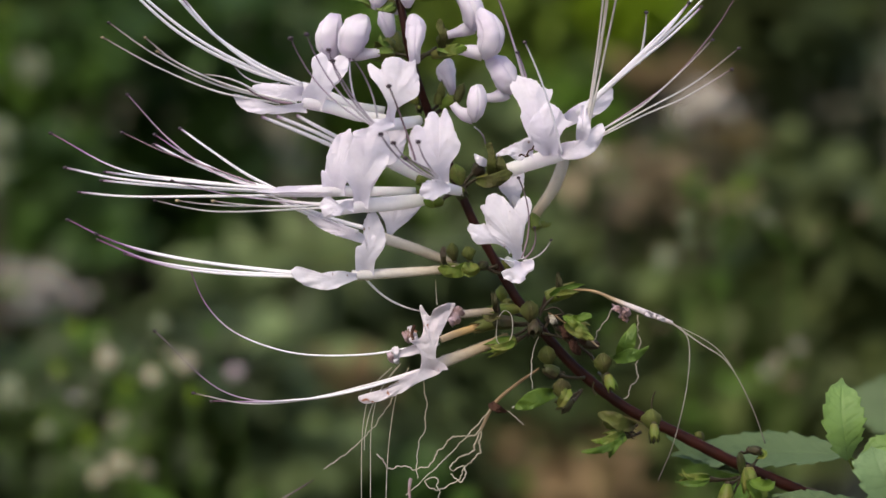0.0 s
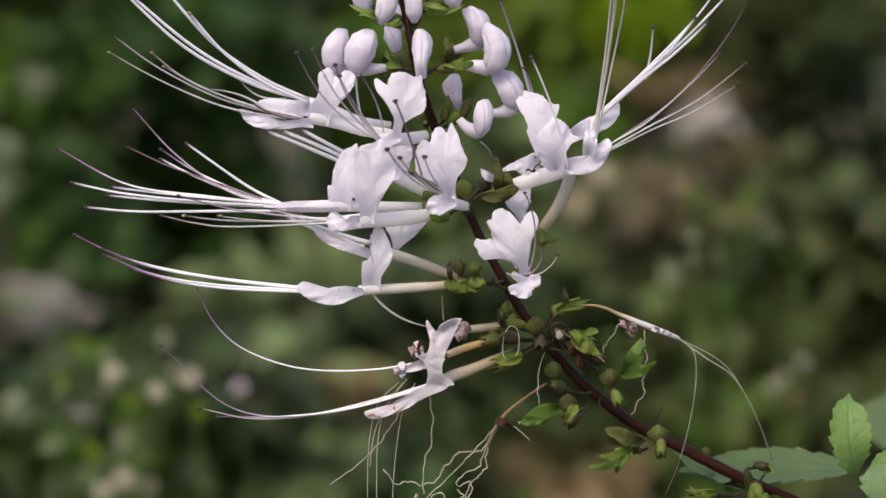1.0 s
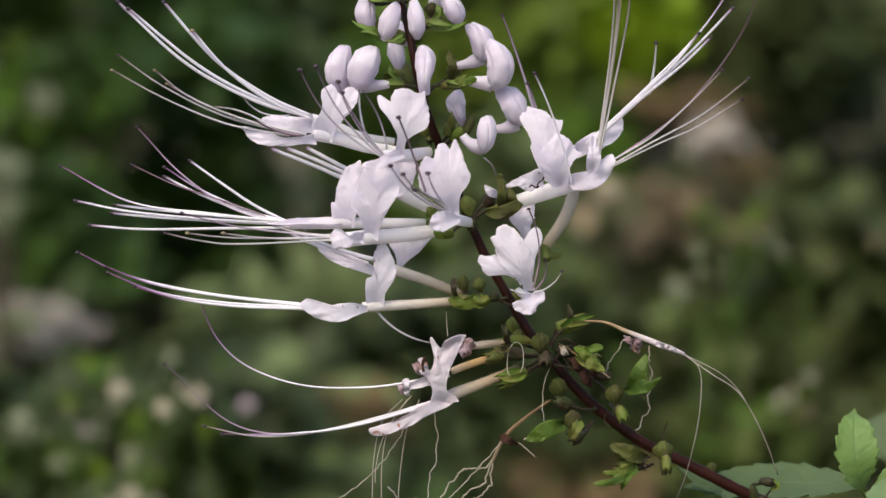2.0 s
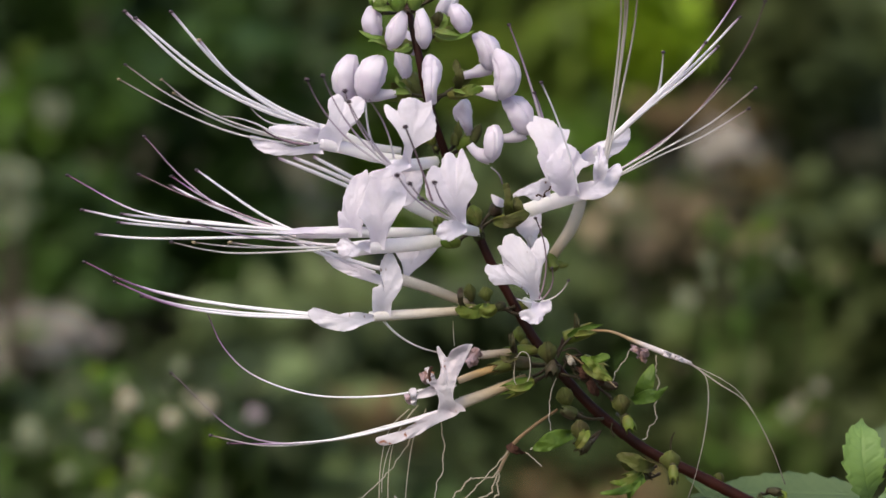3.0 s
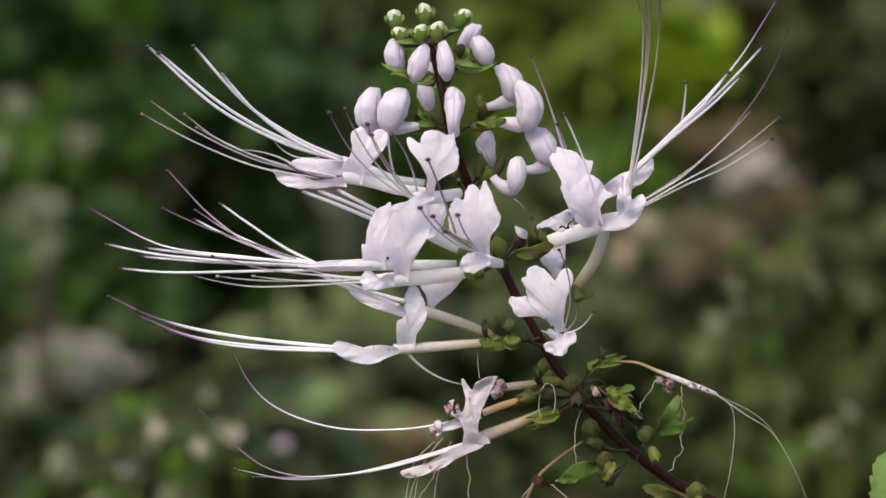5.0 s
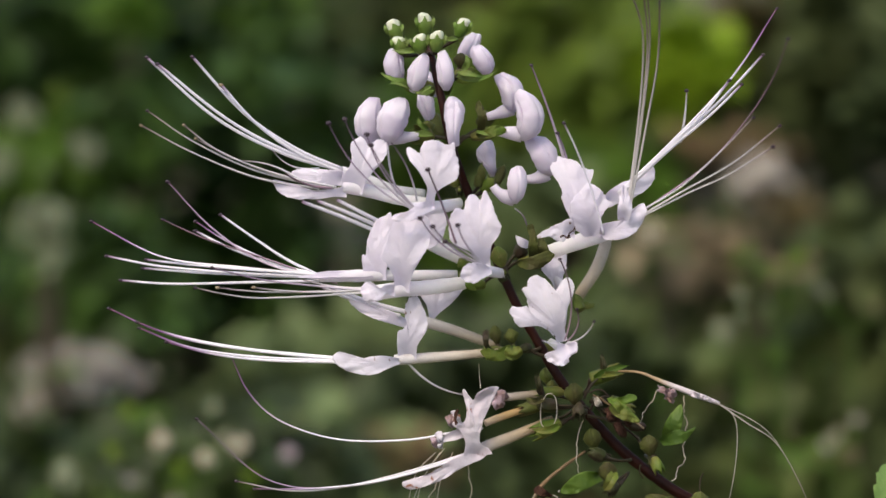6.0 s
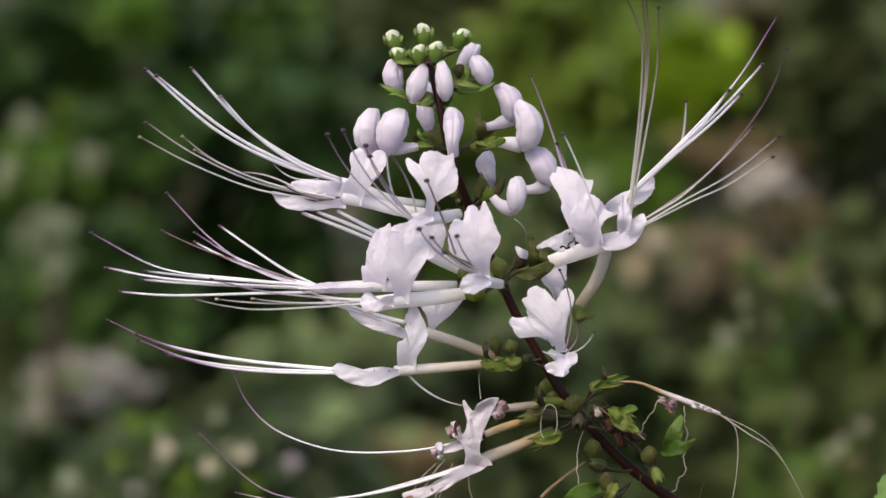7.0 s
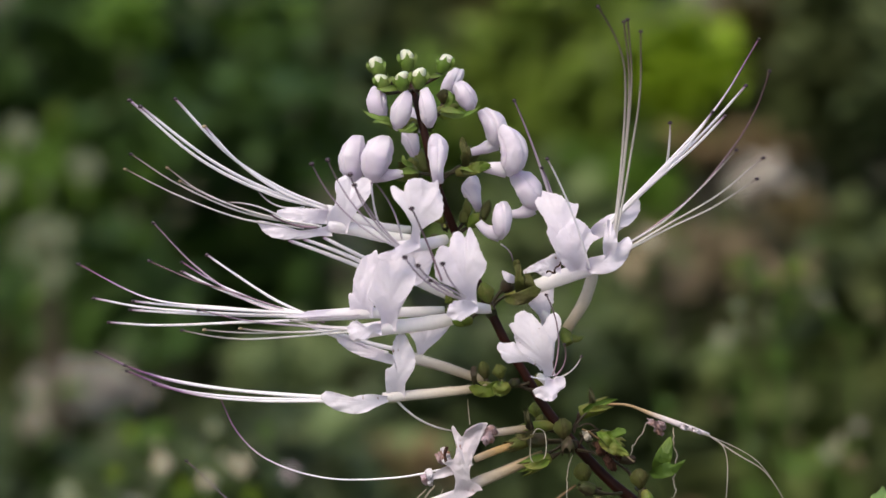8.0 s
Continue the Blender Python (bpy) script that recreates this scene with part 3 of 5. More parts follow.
# white closed buds: root end, belly, crown
white_buds = (
    (((704, 110), (694, 92), (702, 62)), (8, 18, 21, 18, 10), 3, None), (((727, 130), (735, 106), (746, 74)), (8, 17, 20, 17, 12), 7, None),
    (((785, 128), (783, 100), (776, 70)), (7, 15, 17, 16, 12), 8, None), (((814, 70), (826, 52), (834, 36)), (12, 16, 16, 16), -5, None),
    (((857, 102), (850, 78), (837, 54)), (8, 17, 20, 17, 12), 3, None), (((768, 138), (757, 115), (750, 104)), (8, 11, 11, 10), -8, None),
    (((762, 198), (752, 168), (744, 138)), (6, 9, 15, 20, 14), -9, None),
    (((652, 216), (645, 182), (656, 148)), (16, 24, 26, 24, 14), 1, None),
    (((682, 220), (689, 184), (707, 144)), (12, 26, 30, 26, 13), 6, ((736, 210), (706, 213), (686, 212))),
    (((798, 226), (797, 200), (800, 168), (801, 146)), (10, 11, 14, 19, 20, 14), 12, None),
    (((898, 168), (901, 138), (882, 107)), (9, 20, 24, 22, 13), 0, ((856, 178), (878, 172), (900, 163))),
    (((918, 216), (932, 180), (914, 140)), (10, 23, 26, 23, 13), 5, ((862, 203), (890, 206), (918, 210))),
    (((866, 280), (860, 260), (849, 238), (846, 226)), (8, 9, 13, 19, 20, 14), -4, None),
    (((902, 328), (908, 296), (904, 268)), (8, 16, 19, 19, 13), 6, ((866, 300), (882, 316), (902, 322))),
    (((962, 280), (958, 252), (930, 216)), (10, 23, 26, 22, 12), 2, ((922, 288), (942, 287), (960, 278))),
)
for k, (line, radii, near, neck) in enumerate(white_buds):
    bud([at(x, y, near + (1.5 if i == 1 else 0)) for i, (x, y) in enumerate(line)], list(radii),
        [at(x, y, near) for x, y in neck] if neck else None, phase=k * 1.3, fold_n=3 + k % 2, folds=0.17)
# green cups and pointed lobes under the topmost buds: root, bend, tip, half width
for (x0, y0), (x1, y1), (x2, y2), w, near in (
        ((728, 120), (698, 114), (667, 97), 9, 6), ((722, 128), (700, 118), (682, 120), 6, 8), ((804, 106), (834, 112), (876, 96), 9, 6),
        ((806, 100), (830, 104), (852, 108), 8, 7), ((762, 130), (748, 136), (726, 131), 6, 9), ((758, 124), (748, 130), (736, 137), 5, 10),
        ((812, 96), (822, 84), (818, 66), 8, 1), ((735, 58), (712, 62), (690, 58), 7, 7), ((806, 40), (790, 42), (776, 38), 6, 5),
        ((760, 210), (740, 208), (712, 214), 8, 5), ((752, 200), (738, 190), (738, 176), 7, 4), ((838, 205), (862, 208), (894, 204), 6, 6)):
    bm = bmesh.new()
    sheet(bm, [at(x0, y0, near), at(x1, y1, near + 1.5), at(x2, y2, near)], [(w * 0.4, w * 0.4), (w * 0.8, w * 0.8), (w * 0.5, w * 0.5), (0.8, 0.8)],
          facing=(0.1, -1, 0.4), cup=0.5, ruffle=4, rows=14, cols=10, seed=seed())
    part("calyx_lobe", bm, calyx_fresh, plant)

# calyces of the upper whorls: base, mouth, radii, nearness, tone, drawn-in mouth, leafy lobes
upper_calyces = (
    ((768, 126), (700, 116), 5, 18, 0, calyx_green, 0, 2), ((765, 130), (740, 130), 4, 15, 4, calyx_green, 0, 2),
    ((772, 126), (788, 128), 4, 13, 5, calyx_green, 0, 0), ((786, 108), (846, 96), 6, 15, 0, calyx_green, 0, 2),
    ((808, 96), (812, 66), 8, 14, -1, calyx_brown, 0.6, 0), ((778, 212), (754, 168), 5, 17, -10, calyx_brown, 0.5, 0),
    ((762, 214), (728, 206), 6, 18, 3, calyx_green, 0, 0), ((758, 212), (748, 184), 5, 13, 0, calyx_green, 0.6, 0),
    ((828, 214), (866, 206), 6, 11, 2, calyx_green, 0, 0), ((838, 190), (862, 178), 5, 13, -2, calyx_brown, 0, 0),
    ((840, 300), (842, 256), 8, 13, 3, calyx_brown, 0.4, 1),
    ((845, 308), (868, 290), 6, 13, 2, calyx_green, 0, 0), ((872, 296), (886, 262), 6, 9, -3, calyx_brown, 0.5, 0),
    ((806, 306), (794, 280), 6, 16, 2, calyx_green, 0.6, 0), ((800, 330), (776, 330), 5, 10, -2, calyx_brown, 0.2, 0),
    ((884, 450), (870, 408), 7, 15, 5, calyx_green, 0.6, 0), ((836, 464), (792, 458), 7, 13, 0, calyx_green, 0, 1),
    ((848, 474), (806, 472), 7, 17, 6, calyx_green, 0, 1), ((820, 450), (806, 428), 6, 12, -3, calyx_green, 0.6, 0),
    ((910, 438), (960, 422), 8, 10, 2, calyx_green, 0, 0), ((905, 424), (922, 404), 7, 13, 1, calyx_dark, 0.5, 0),
    ((1018, 520), (1004, 492), 9, 16, -4, calyx_green, 0, 1),
    ((1010, 515), (1044, 504), 4, 10, -6, calyx_green, 0, 1),
    ((894, 594), (850, 594), 7, 12, 3, calyx_green, 0, 0), ((872, 584), (866, 547), 6, 11, 0, calyx_brown, 0.6, 0),
    ((900, 582), (894, 552), 7, 14, 6, calyx_brown, 0.7, 0), 
    ((928, 582), (912, 590), 5, 9, 4, calyx_dark, 0.5, 0), ((968, 600), (960, 572), 6, 12, -4, calyx_green, 0.6, 0),
    ((960, 655), (954, 622), 6, 13, -5, calyx_green, 0.6, 0), 
)
for (x0, y0), (x1, y1), r0, r1, near, mat, close, lobed in upper_calyces:
    if close >= 0.6:
        hooded_calyx(at(x0, y0, near), at(x1, y1, near), r1, mat)
        continue
    calyx(at(x0, y0, near * 0.6), at(x1, y1, near), r0, r1, mat, hood_at=90 if x1 < x0 else 270, hood=0.35, close=min(0.97, close * 1.5),
          lobed=lobed, tooth=0.1 if close else 0.35)
for points in (((880, 456), (858, 462), (846, 474)), ((884, 452), (902, 436), (920, 428)), ((884, 448), (896, 430), (908, 418)),
               ((788, 216), (772, 214), (752, 210)), ((796, 222), (812, 214), (832, 212)), ((820, 312), (812, 308), (804, 304)),
               ((948, 586), (920, 592), (895, 590)), ((772, 122), (790, 116), (812, 98)), ((824, 318), (834, 308), (842, 298)),
               ((830, 320), (850, 308), (872, 296)), ((796, 240), (806, 225), (838, 202)), ((955, 600), (940, 596), (925, 584))):
    bm = bmesh.new()
    sweep(bm, [at(x, y, 1) for x, y in points], [3.6, 3.2, 4], 10, 8, wobble=0.2)
    part("stalk", bm, stalk_skin, plant)

# flower with the bright upper bundle of whiskers
f = flower([at(745, 312, -2), at(690, 305, -1), at(640, 285, 0), at(598, 272, 1)], [9, 11, 12, 12, 13])
petal(f, "lower_lip", (604, 286), (550, 281), ((602, 271), (585, 270), (560, 268), (527, 267), (511, 274), (507, 282), (520, 290), (542, 295), (564, 297), (590, 297), (604, 298)),
      near=3, lift=1.4, n=72)
for p in (((600, 270), (500, 241), (378, 176), (257, 68)), ((600, 272), (500, 235), (396, 177), (276, 80)), ((600, 268), (520, 232), (428, 168), (338, 68)),
          ((600, 274), (520, 238), (447, 184), (388, 118))):
    whisker(f, [at(x, y, 2 + 2 * i) for i, (x, y) in enumerate(p)], r=(3.4, 2.4), knob=4.5,
            tip=anther_pollen if p[-1][0] == 388 else anther_dark)
whisker(f, [at(560, 266, 2), at(500, 256, 3), at(477, 232, 3)], filament_clear, (2.4, 1.6), knob=0)

# flower beside it, with the standing upper lip
f = flower([at(760, 330, 2), at(700, 322, 4), at(650, 308, 5), at(600, 298, 6)], [11, 13, 14, 15, 16])
petal(f, "upper_lip", (618, 308), (645, 245), ((602, 312), (599, 288), (606, 273), (615, 262), (618, 245), (616, 228), (622, 218), (632, 212), (640, 215), (646, 226),
      (655, 222), (663, 217), (673, 218), (681, 224), (680, 240), (672, 256), (660, 268), (650, 281), (642, 293), (637, 305), (635, 314)), near=7, lift=1.3, tip=0.5,
      creases=(0.42, 0.5))
petal(f, "lower_lip", (606, 310), (540, 312), ((602, 299), (582, 303), (560, 306), (540, 305), (516, 297), (498, 290), (480, 287), (484, 300), (495, 312), (511, 319),
      (536, 322), (561, 321), (586, 317), (608, 318)), near=8, lift=1.6, tip=1.0, n=80)
for p, m, tip in ((((560, 302), (450, 282), (340, 238), (247, 188)), filament_clear, anther_pollen), (((575, 300), (450, 270), (340, 218), (258, 162)), filament_clear, anther_dark),
                  (((560, 300), (470, 272), (380, 232), (322, 188)), filament_clear, anther_pollen), (((590, 300), (500, 280), (410, 248), (343, 212)), filament_clear, anther_pollen),
                  (((530, 290), (480, 262), (425, 252)), filament_clear, anther_dark), (((582, 301), (540, 295), (500, 275)), filament_dark, anther_dark)):
    whisker(f, [at(x, y, 9 + 2 * i) for i, (x, y) in enumerate(p)], m, (2.4, 1.6), tip, 3.6 if p[-1][0] < 420 else 0)

# front flower under the closed buds
f = flower([at(805, 330, 5), at(780, 335, 9), at(750, 338, 12), at(725, 340, 14)], [12, 14, 15, 15])
petal(f, "upper_lip", (755, 336), (768, 262), ((745, 338), (748, 318), (750, 302), (743, 286), (733, 268), (720, 255), (714, 240), (718, 230), (730, 237), (738, 242),
      (740, 232), (748, 222), (760, 218), (770, 220), (778, 225), (790, 228), (798, 225), (801, 240), (806, 256), (806, 276), (800, 290), (785, 297), (773, 301),
      (766, 311), (763, 326), (764, 338)), near=14, lift=1.4, tip=0.8, creases=(0.34, 0.55))
petal(f, "lower_lip", (760, 334), (716, 348), ((756, 324), (736, 329), (716, 343), (700, 347), (689, 352), (694, 361), (712, 362), (732, 356), (750, 347), (764, 340)), near=16, lift=1.4,
      crumple=0.45, n=64)
for p, m in ((((722, 338), (636, 277), (578, 187)), filament_lilac), (((724, 338), (655, 270), (606, 180)), filament_lilac),
             (((726, 336), (672, 272), (645, 207)), filament_lilac), (((728, 336), (684, 282), (652, 226)), filament_lilac),
             (((700, 318), (686, 270), (682, 222)), filament_white), (((732, 325), (716, 268), (688, 222)), filament_lilac),
             (((800, 400), (774, 325), (752, 270)), filament_dark)):
    whisker(f, [at(x, y, 15 + 4 * i) for i, (x, y) in enumerate(p)], m, (2.0, 1.3), anther_dark, 5 if p[2][0] < 670 or p[2][0] == 752 else 0)

# two flowers of the middle whorl, with long level tubes
f = flower([at(800, 456, 0), at(730, 456, 2), at(640, 456, 4), at(560, 458, 5)], [11, 12, 13, 14, 12])
petal(f, "upper_lip", (656, 466), (662, 405), ((637, 464), (635, 442), (634, 420), (641, 419), (643, 396), (652, 371), (662, 356), (673, 352), (685, 345), (689, 355),
      (695, 364), (696, 395), (686, 425), (676, 448), (677, 464)), near=5, lift=1.0, tip=-1.0, creases=(0.2,))
lip(f, "lower_lip", [at(650, 458, 4), at(590, 460, 6), at(520, 458, 8)], [(10, 10), (11, 10), (9, 9), (5, 5)], facing=(0, -0.6, 0.8),
    cup=0.9, ruffle=1)
for p, m in ((((575, 456), (420, 440), (280, 420), (157, 357)), filament_violet), (((575, 458), (420, 450), (280, 437), (183, 418)), filament_white),
             (((575, 455), (400, 441), (310, 432), (253, 425)), filament_white), (((570, 459), (450, 454), (340, 448), (247, 440)), filament_white),
             (((590, 464), (450, 466), (300, 468), (208, 461)), filament_white), (((560, 464), (450, 426), (365, 366), (292, 288)), filament_lilac),
             (((560, 456), (480, 432), (400, 396), (340, 358)), filament_violet), (((560, 457), (480, 436), (400, 405), (340, 375)), filament_white),
             (((560, 456), (500, 426), (440, 386), (385, 347)), filament_white), (((590, 470), (450, 420), (360, 390), (283, 355)), filament_dark)):
    whisker(f, [at(x, y, 5 - 3 * i) for i, (x, y) in enumerate(p)], m, (2.8, 1.9) if m is not filament_dark else (1.6, 1.5), anther_dark, 4.4)
f = flower([at(815, 470, 5), at(750, 478, 8), at(690, 482, 10), at(640, 490, 11)], [14, 17, 17, 17, 18])
petal(f, "upper_lip", (703, 482), (714, 395), ((690, 486), (689, 458), (679, 438), (667, 425), (672, 408), (680, 390), (686, 373), (692, 362), (700, 361), (706, 355),
      (718, 350), (736, 344), (750, 354), (755, 378), (752, 404), (742, 420), (736, 433), (725, 451), (719, 470), (717, 488)), near=12, lift=1.6, tip=1.0,
      creases=(0.32, 0.62))
petal(f, "lower_lip", (690, 484), (655, 484), ((692, 472), (676, 472), (664, 478), (650, 466), (638, 470), (632, 484), (638, 500), (652, 499), (668, 500), (672, 488), (692, 494)),
      near=14, lift=1.6, crumple=0.5, n=72)
petal(f, "side_lobe", (745, 400), (765, 370), ((742, 396), (742, 360), (748, 344), (762, 340), (779, 344), (784, 362), (778, 386), (768, 402), (752, 410)), near=5, lift=0.6, n=64)
for p, m, tip in ((((640, 486), (470, 494), (400, 488), (340, 475)), filament_clear, anther_dark), (((640, 482), (500, 484), (430, 481), (380, 475)), filament_clear, anther_pollen),
                  (((640, 480), (540, 484), (443, 475)), filament_clear, anther_pollen), (((640, 482), (560, 474), (460, 462), (370, 440)), filament_lilac, anther_dark),
                  (((640, 478), (560, 470), (530, 462)), filament_clear, anther_dark)):
    whisker(f, [at(x, y, 13 + i) for i, (x, y) in enumerate(p)], m, (2.2, 1.6), tip, 4 if p[-1][0] < 500 else 0)

# whiskers of a flower hidden behind, under the upper pair
f = flower([at(812, 432, -9), at(765, 405, -8), at(725, 385, -7), at(690, 380, -7)], [12, 17, 18, 12])
for p in (((690, 392), (600, 353), (528, 325)), ((690, 384), (620, 350), (555, 324)), ((692, 376), (650, 354), (590, 322))):
    whisker(f, [at(x, y, -7) for x, y in p], filament_white, (4.0, 2.8), knob=3 if p[2][0] == 535 else 0)

# front flower at the middle node
f = flower([at(884, 455, 2), at(868, 452, 8), at(850, 448, 12)], [10, 12, 13])
petal(f, "upper_lip", (850, 440), (835, 375), ((838, 436), (824, 415), (797, 402), (788, 380), (790, 353), (803, 339), (815, 342), (818, 325), (827, 315), (838, 318),
      (843, 326), (850, 309), (858, 316), (868, 345), (879, 372), (874, 388), (863, 404), (860, 424), (861, 440)), near=13, lift=1.2, creases=(0.36, 0.53), tip=1.0)
petal(f, "lower_lip", (862, 446), (830, 454), ((852, 438), (836, 434), (818, 438), (808, 452), (811, 464), (830, 471), (846, 463), (862, 455)), near=15, lift=1.6,
      tip=1.2, n=64)
for p, m in ((((848, 438), (780, 405), (738, 355)), filament_lilac), (((846, 438), (795, 408), (760, 370)), filament_lilac),
             (((844, 436), (812, 412), (782, 397)), filament_lilac), (((842, 430), (818, 402), (804, 368)), filament_lilac)):
    whisker(f, [at(x, y, 16 + 5 * i) for i, (x, y) in enumerate(p)], m, (2.2, 1.6), anther_dark, 5)

# large flower on the other side of the stem
f = flower([at(945, 424, 3), at(1000, 405, 5), at(1060, 385, 6), at(1090, 374, 6)], [15, 17, 18, 19, 15])
petal(f, "upper_lip", (1030, 388), (1005, 300), ((1012, 380), (1000, 357), (990, 335), (985, 322), (988, 312), (980, 295), (970, 281), (967, 268), (973, 256), (981, 247),
      (991, 252), (1001, 254), (1012, 256), (1022, 266), (1031, 272), (1042, 274), (1040, 288), (1034, 305), (1036, 335), (1044, 365), (1046, 388)), near=6, lift=1.2,
      tip=-1.0, creases=(0.45, 0.62))
petal(f, "side_lobe", (1040, 390), (1030, 335), ((1026, 392), (1013, 378), (1003, 358), (1000, 337), (1010, 318), (1020, 309), (1034, 297), (1049, 304), (1060, 316), (1066, 328),
      (1075, 332), (1066, 340), (1058, 351), (1054, 366), (1054, 390)), near=9, lift=1.4, tip=1.0, creases=(0.66,))
petal(f, "lower_lip", (1056, 388), (1095, 372), ((1052, 386), (1056, 370), (1074, 365), (1088, 362), (1100, 350), (1114, 340), (1126, 333), (1134, 342), (1130, 360), (1120, 378),
      (1105, 390), (1086, 397), (1062, 396)), near=10, lift=1.6, tip=1.0, creases=(0.45,), n=80)
petal(f, "side_lobe", (1010, 384), (975, 384), ((1010, 396), (998, 390), (990, 398), (975, 397), (962, 390), (945, 393), (942, 388), (955, 380), (968, 372), (985, 365), (998, 359), (1010, 366)),
      petal_speckled, near=9, lift=1.2, crumple=0.6, n=72)
thread(f, [at(984, 391, 12), at(997, 394, 13), at(1000, 385, 14), at(1010, 376, 13)], 2.6, litter_brown, curl=5, name="brown_edge")
for p, m in ((((1102, 345), (1125, 170), (1133, 50), (1121, -15), (1090, -77)), filament_dusky), (((1103, 345), (1126, 200), (1140, 60), (1134, -48)), filament_dusky),
             (((1104, 345), (1127, 200), (1144, 60), (1141, -52)), filament_dusky), (((1106, 345), (1136, 200), (1158, 80), (1163, -30)), filament_dusky),
             (((1128, 345), (1200, 302), (1270, 240), (1325, 183)), filament_clear), (((1128, 347), (1240, 268), (1315, 185), (1362, 112), (1388, 45)), filament_dark),
             (((1130, 352), (1200, 312), (1290, 262), (1372, 198)), filament_clear), (((1130, 355), (1210, 315), (1280, 284), (1360, 235)), filament_clear),
             (((1060, 388), (1030, 280), (992, 190)), filament_white)):
    whisker(f, [at(x, y, 10 + 4 * i) for i, (x, y) in enumerate(p)], m, (2.3, 2.1) if m is filament_dusky else (1.9, 1.3), anther_dark, 4)

# flower behind it on a tube that climbs from below
f = flower([at(1012, 498, -5), at(1045, 450, -4), at(1060, 412, -2), at(1066, 388, 0)], [12, 13, 14, 14, 12], tube_tan)
petal(f, "lower_lip", (1066, 332), (1110, 308), ((1060, 324), (1066, 314), (1085, 300), (1105, 291), (1130, 276), (1148, 270), (1150, 285), (1142, 302), (1125, 316), (1106, 325),
      (1090, 331), (1070, 340)), near=0, lift=1.4, n=72)
petal(f, "side_lobe", (1094, 362), (1096, 335), ((1085, 362), (1084, 342), (1089, 321), (1094, 299), (1100, 305), (1105, 320), (1110, 340), (1108, 352), (1104, 364)), near=13, lift=1.2,
      crumple=0.2, creases=(0.5,), n=56)
for p, m in ((((1085, 315), (1180, 226), (1290, 110), (1368, -8)), filament_violet), (((1088, 317), (1180, 233), (1270, 150), (1343, 73)), filament_white),
             (((1088, 318), (1180, 236), (1250, 178), (1305, 125)), filament_white), (((1088, 318), (1180, 230), (1240, 172), (1283, 118)), filament_white),
             (((1196, 226), (1203, 190), (1208, 135)), filament_clear), (((1000, 290), (975, 200), (935, 88)), filament_lilac),
             (((1002, 290), (992, 240), (980, 208)), filament_lilac)):
    whisker(f, [at(x, y, 2 + 2 * i) for i, (x, y) in enumerate(p)], m, (3.2, 2.0), anther_dark, 4)

# flower half hidden, then the speckled flower below the node
f = flower([at(940, 430, -6), at(962, 445, -3), at(985, 480, -2)], [8, 10, 10])
petal(f, "upper_lip", (978, 490), (972, 445), ((972, 490), (968, 472), (958, 459), (948, 448), (950, 435), (965, 424), (986, 416), (994, 425), (993, 445), (987, 461), (984, 490)),
      near=-2, lift=0.8, n=72)
f = flower([at(965, 575, 2), at(980, 585, 5), at(990, 590, 8)], [8, 11, 11])
petal(f, "upper_lip", (986, 576), (958, 510), ((976, 576), (968, 556), (950, 542), (934, 530), (925, 512), (924, 500), (919, 490), (916, 480), (924, 475), (925, 468), (935, 458),
      (948, 460), (960, 468), (968, 478), (978, 492), (990, 515), (991, 538), (990, 555), (996, 574)), petal_speckled, near=9, lift=1.4, tip=1.0, creases=(0.3, 0.5))
petal(f, "side_lobe", (985, 555), (992, 490), ((976, 548), (972, 520), (974, 490), (985, 468), (995, 462), (1004, 467), (1007, 480), (1003, 498), (996, 516), (993, 540), (992, 556)),
      petal_speckled, near=9.6, lift=1.0, tip=-1.0, n=72)
petal(f, "side_lobe", (972, 562), (918, 530), ((966, 552), (950, 542), (930, 526), (924, 511), (912, 514), (898, 512), (892, 522), (899, 530), (902, 540), (912, 547), (926, 545), (940, 542),
      (956, 548), (970, 566)), petal_speckled, near=10.5, lift=1.2, tip=0.6, n=72)
petal(f, "lower_lip", (992, 580), (980, 598), ((976, 576), (974, 588), (958, 594), (955, 604), (968, 613), (982, 617), (994, 611), (1000, 600), (1010, 592), (1010, 576), (996, 574)), near=11, lift=1.6,
      tip=1.0, n=72)
for p, m in ((((990, 572), (1002, 520), (983, 430)), filament_dark), (((994, 574), (1012, 550), (1012, 518)), filament_dark),
             (((992, 578), (1022, 566), (1042, 540)), filament_clear),
             (((985, 580), (960, 576), (950, 572)), filament_white)):
    whisker(f, [at(x, y, 12 + i) for i, (x, y) in enumerate(p)], m, (1.4, 1.2), anther_dark, 3.2 if p[2][0] > 960 and p[2][1] != 505 else 0)

# lower flowers on the open side
f = flower([at(872, 592, 3), at(800, 598, 4), at(740, 602, 5), at(690, 605, 6)], [9, 10, 11, 12, 12], tube_tan)
petal(f, "upper_lip", (713, 604), (722, 535), ((697, 606), (695, 581), (696, 556), (706, 550), (712, 540), (708, 525), (710, 508), (716, 496), (725, 490), (733, 495),
      (739, 506), (743, 516), (748, 531), (747, 550), (738, 568), (730, 582), (728, 606)), petal_speckled, near=7, lift=1.2, creases=(0.38, 0.7))
petal(f, "lower_lip", (702, 607), (640, 612), ((698, 602), (672, 597), (650, 598), (629, 600), (615, 596), (602, 590), (590, 589), (582, 598), (586, 606), (597, 616), (615, 626), (640, 630),
      (656, 629), (673, 622), (698, 613)), petal_speckled, near=8, lift=1.8, tip=1.0, creases=(0.35,), n=88)
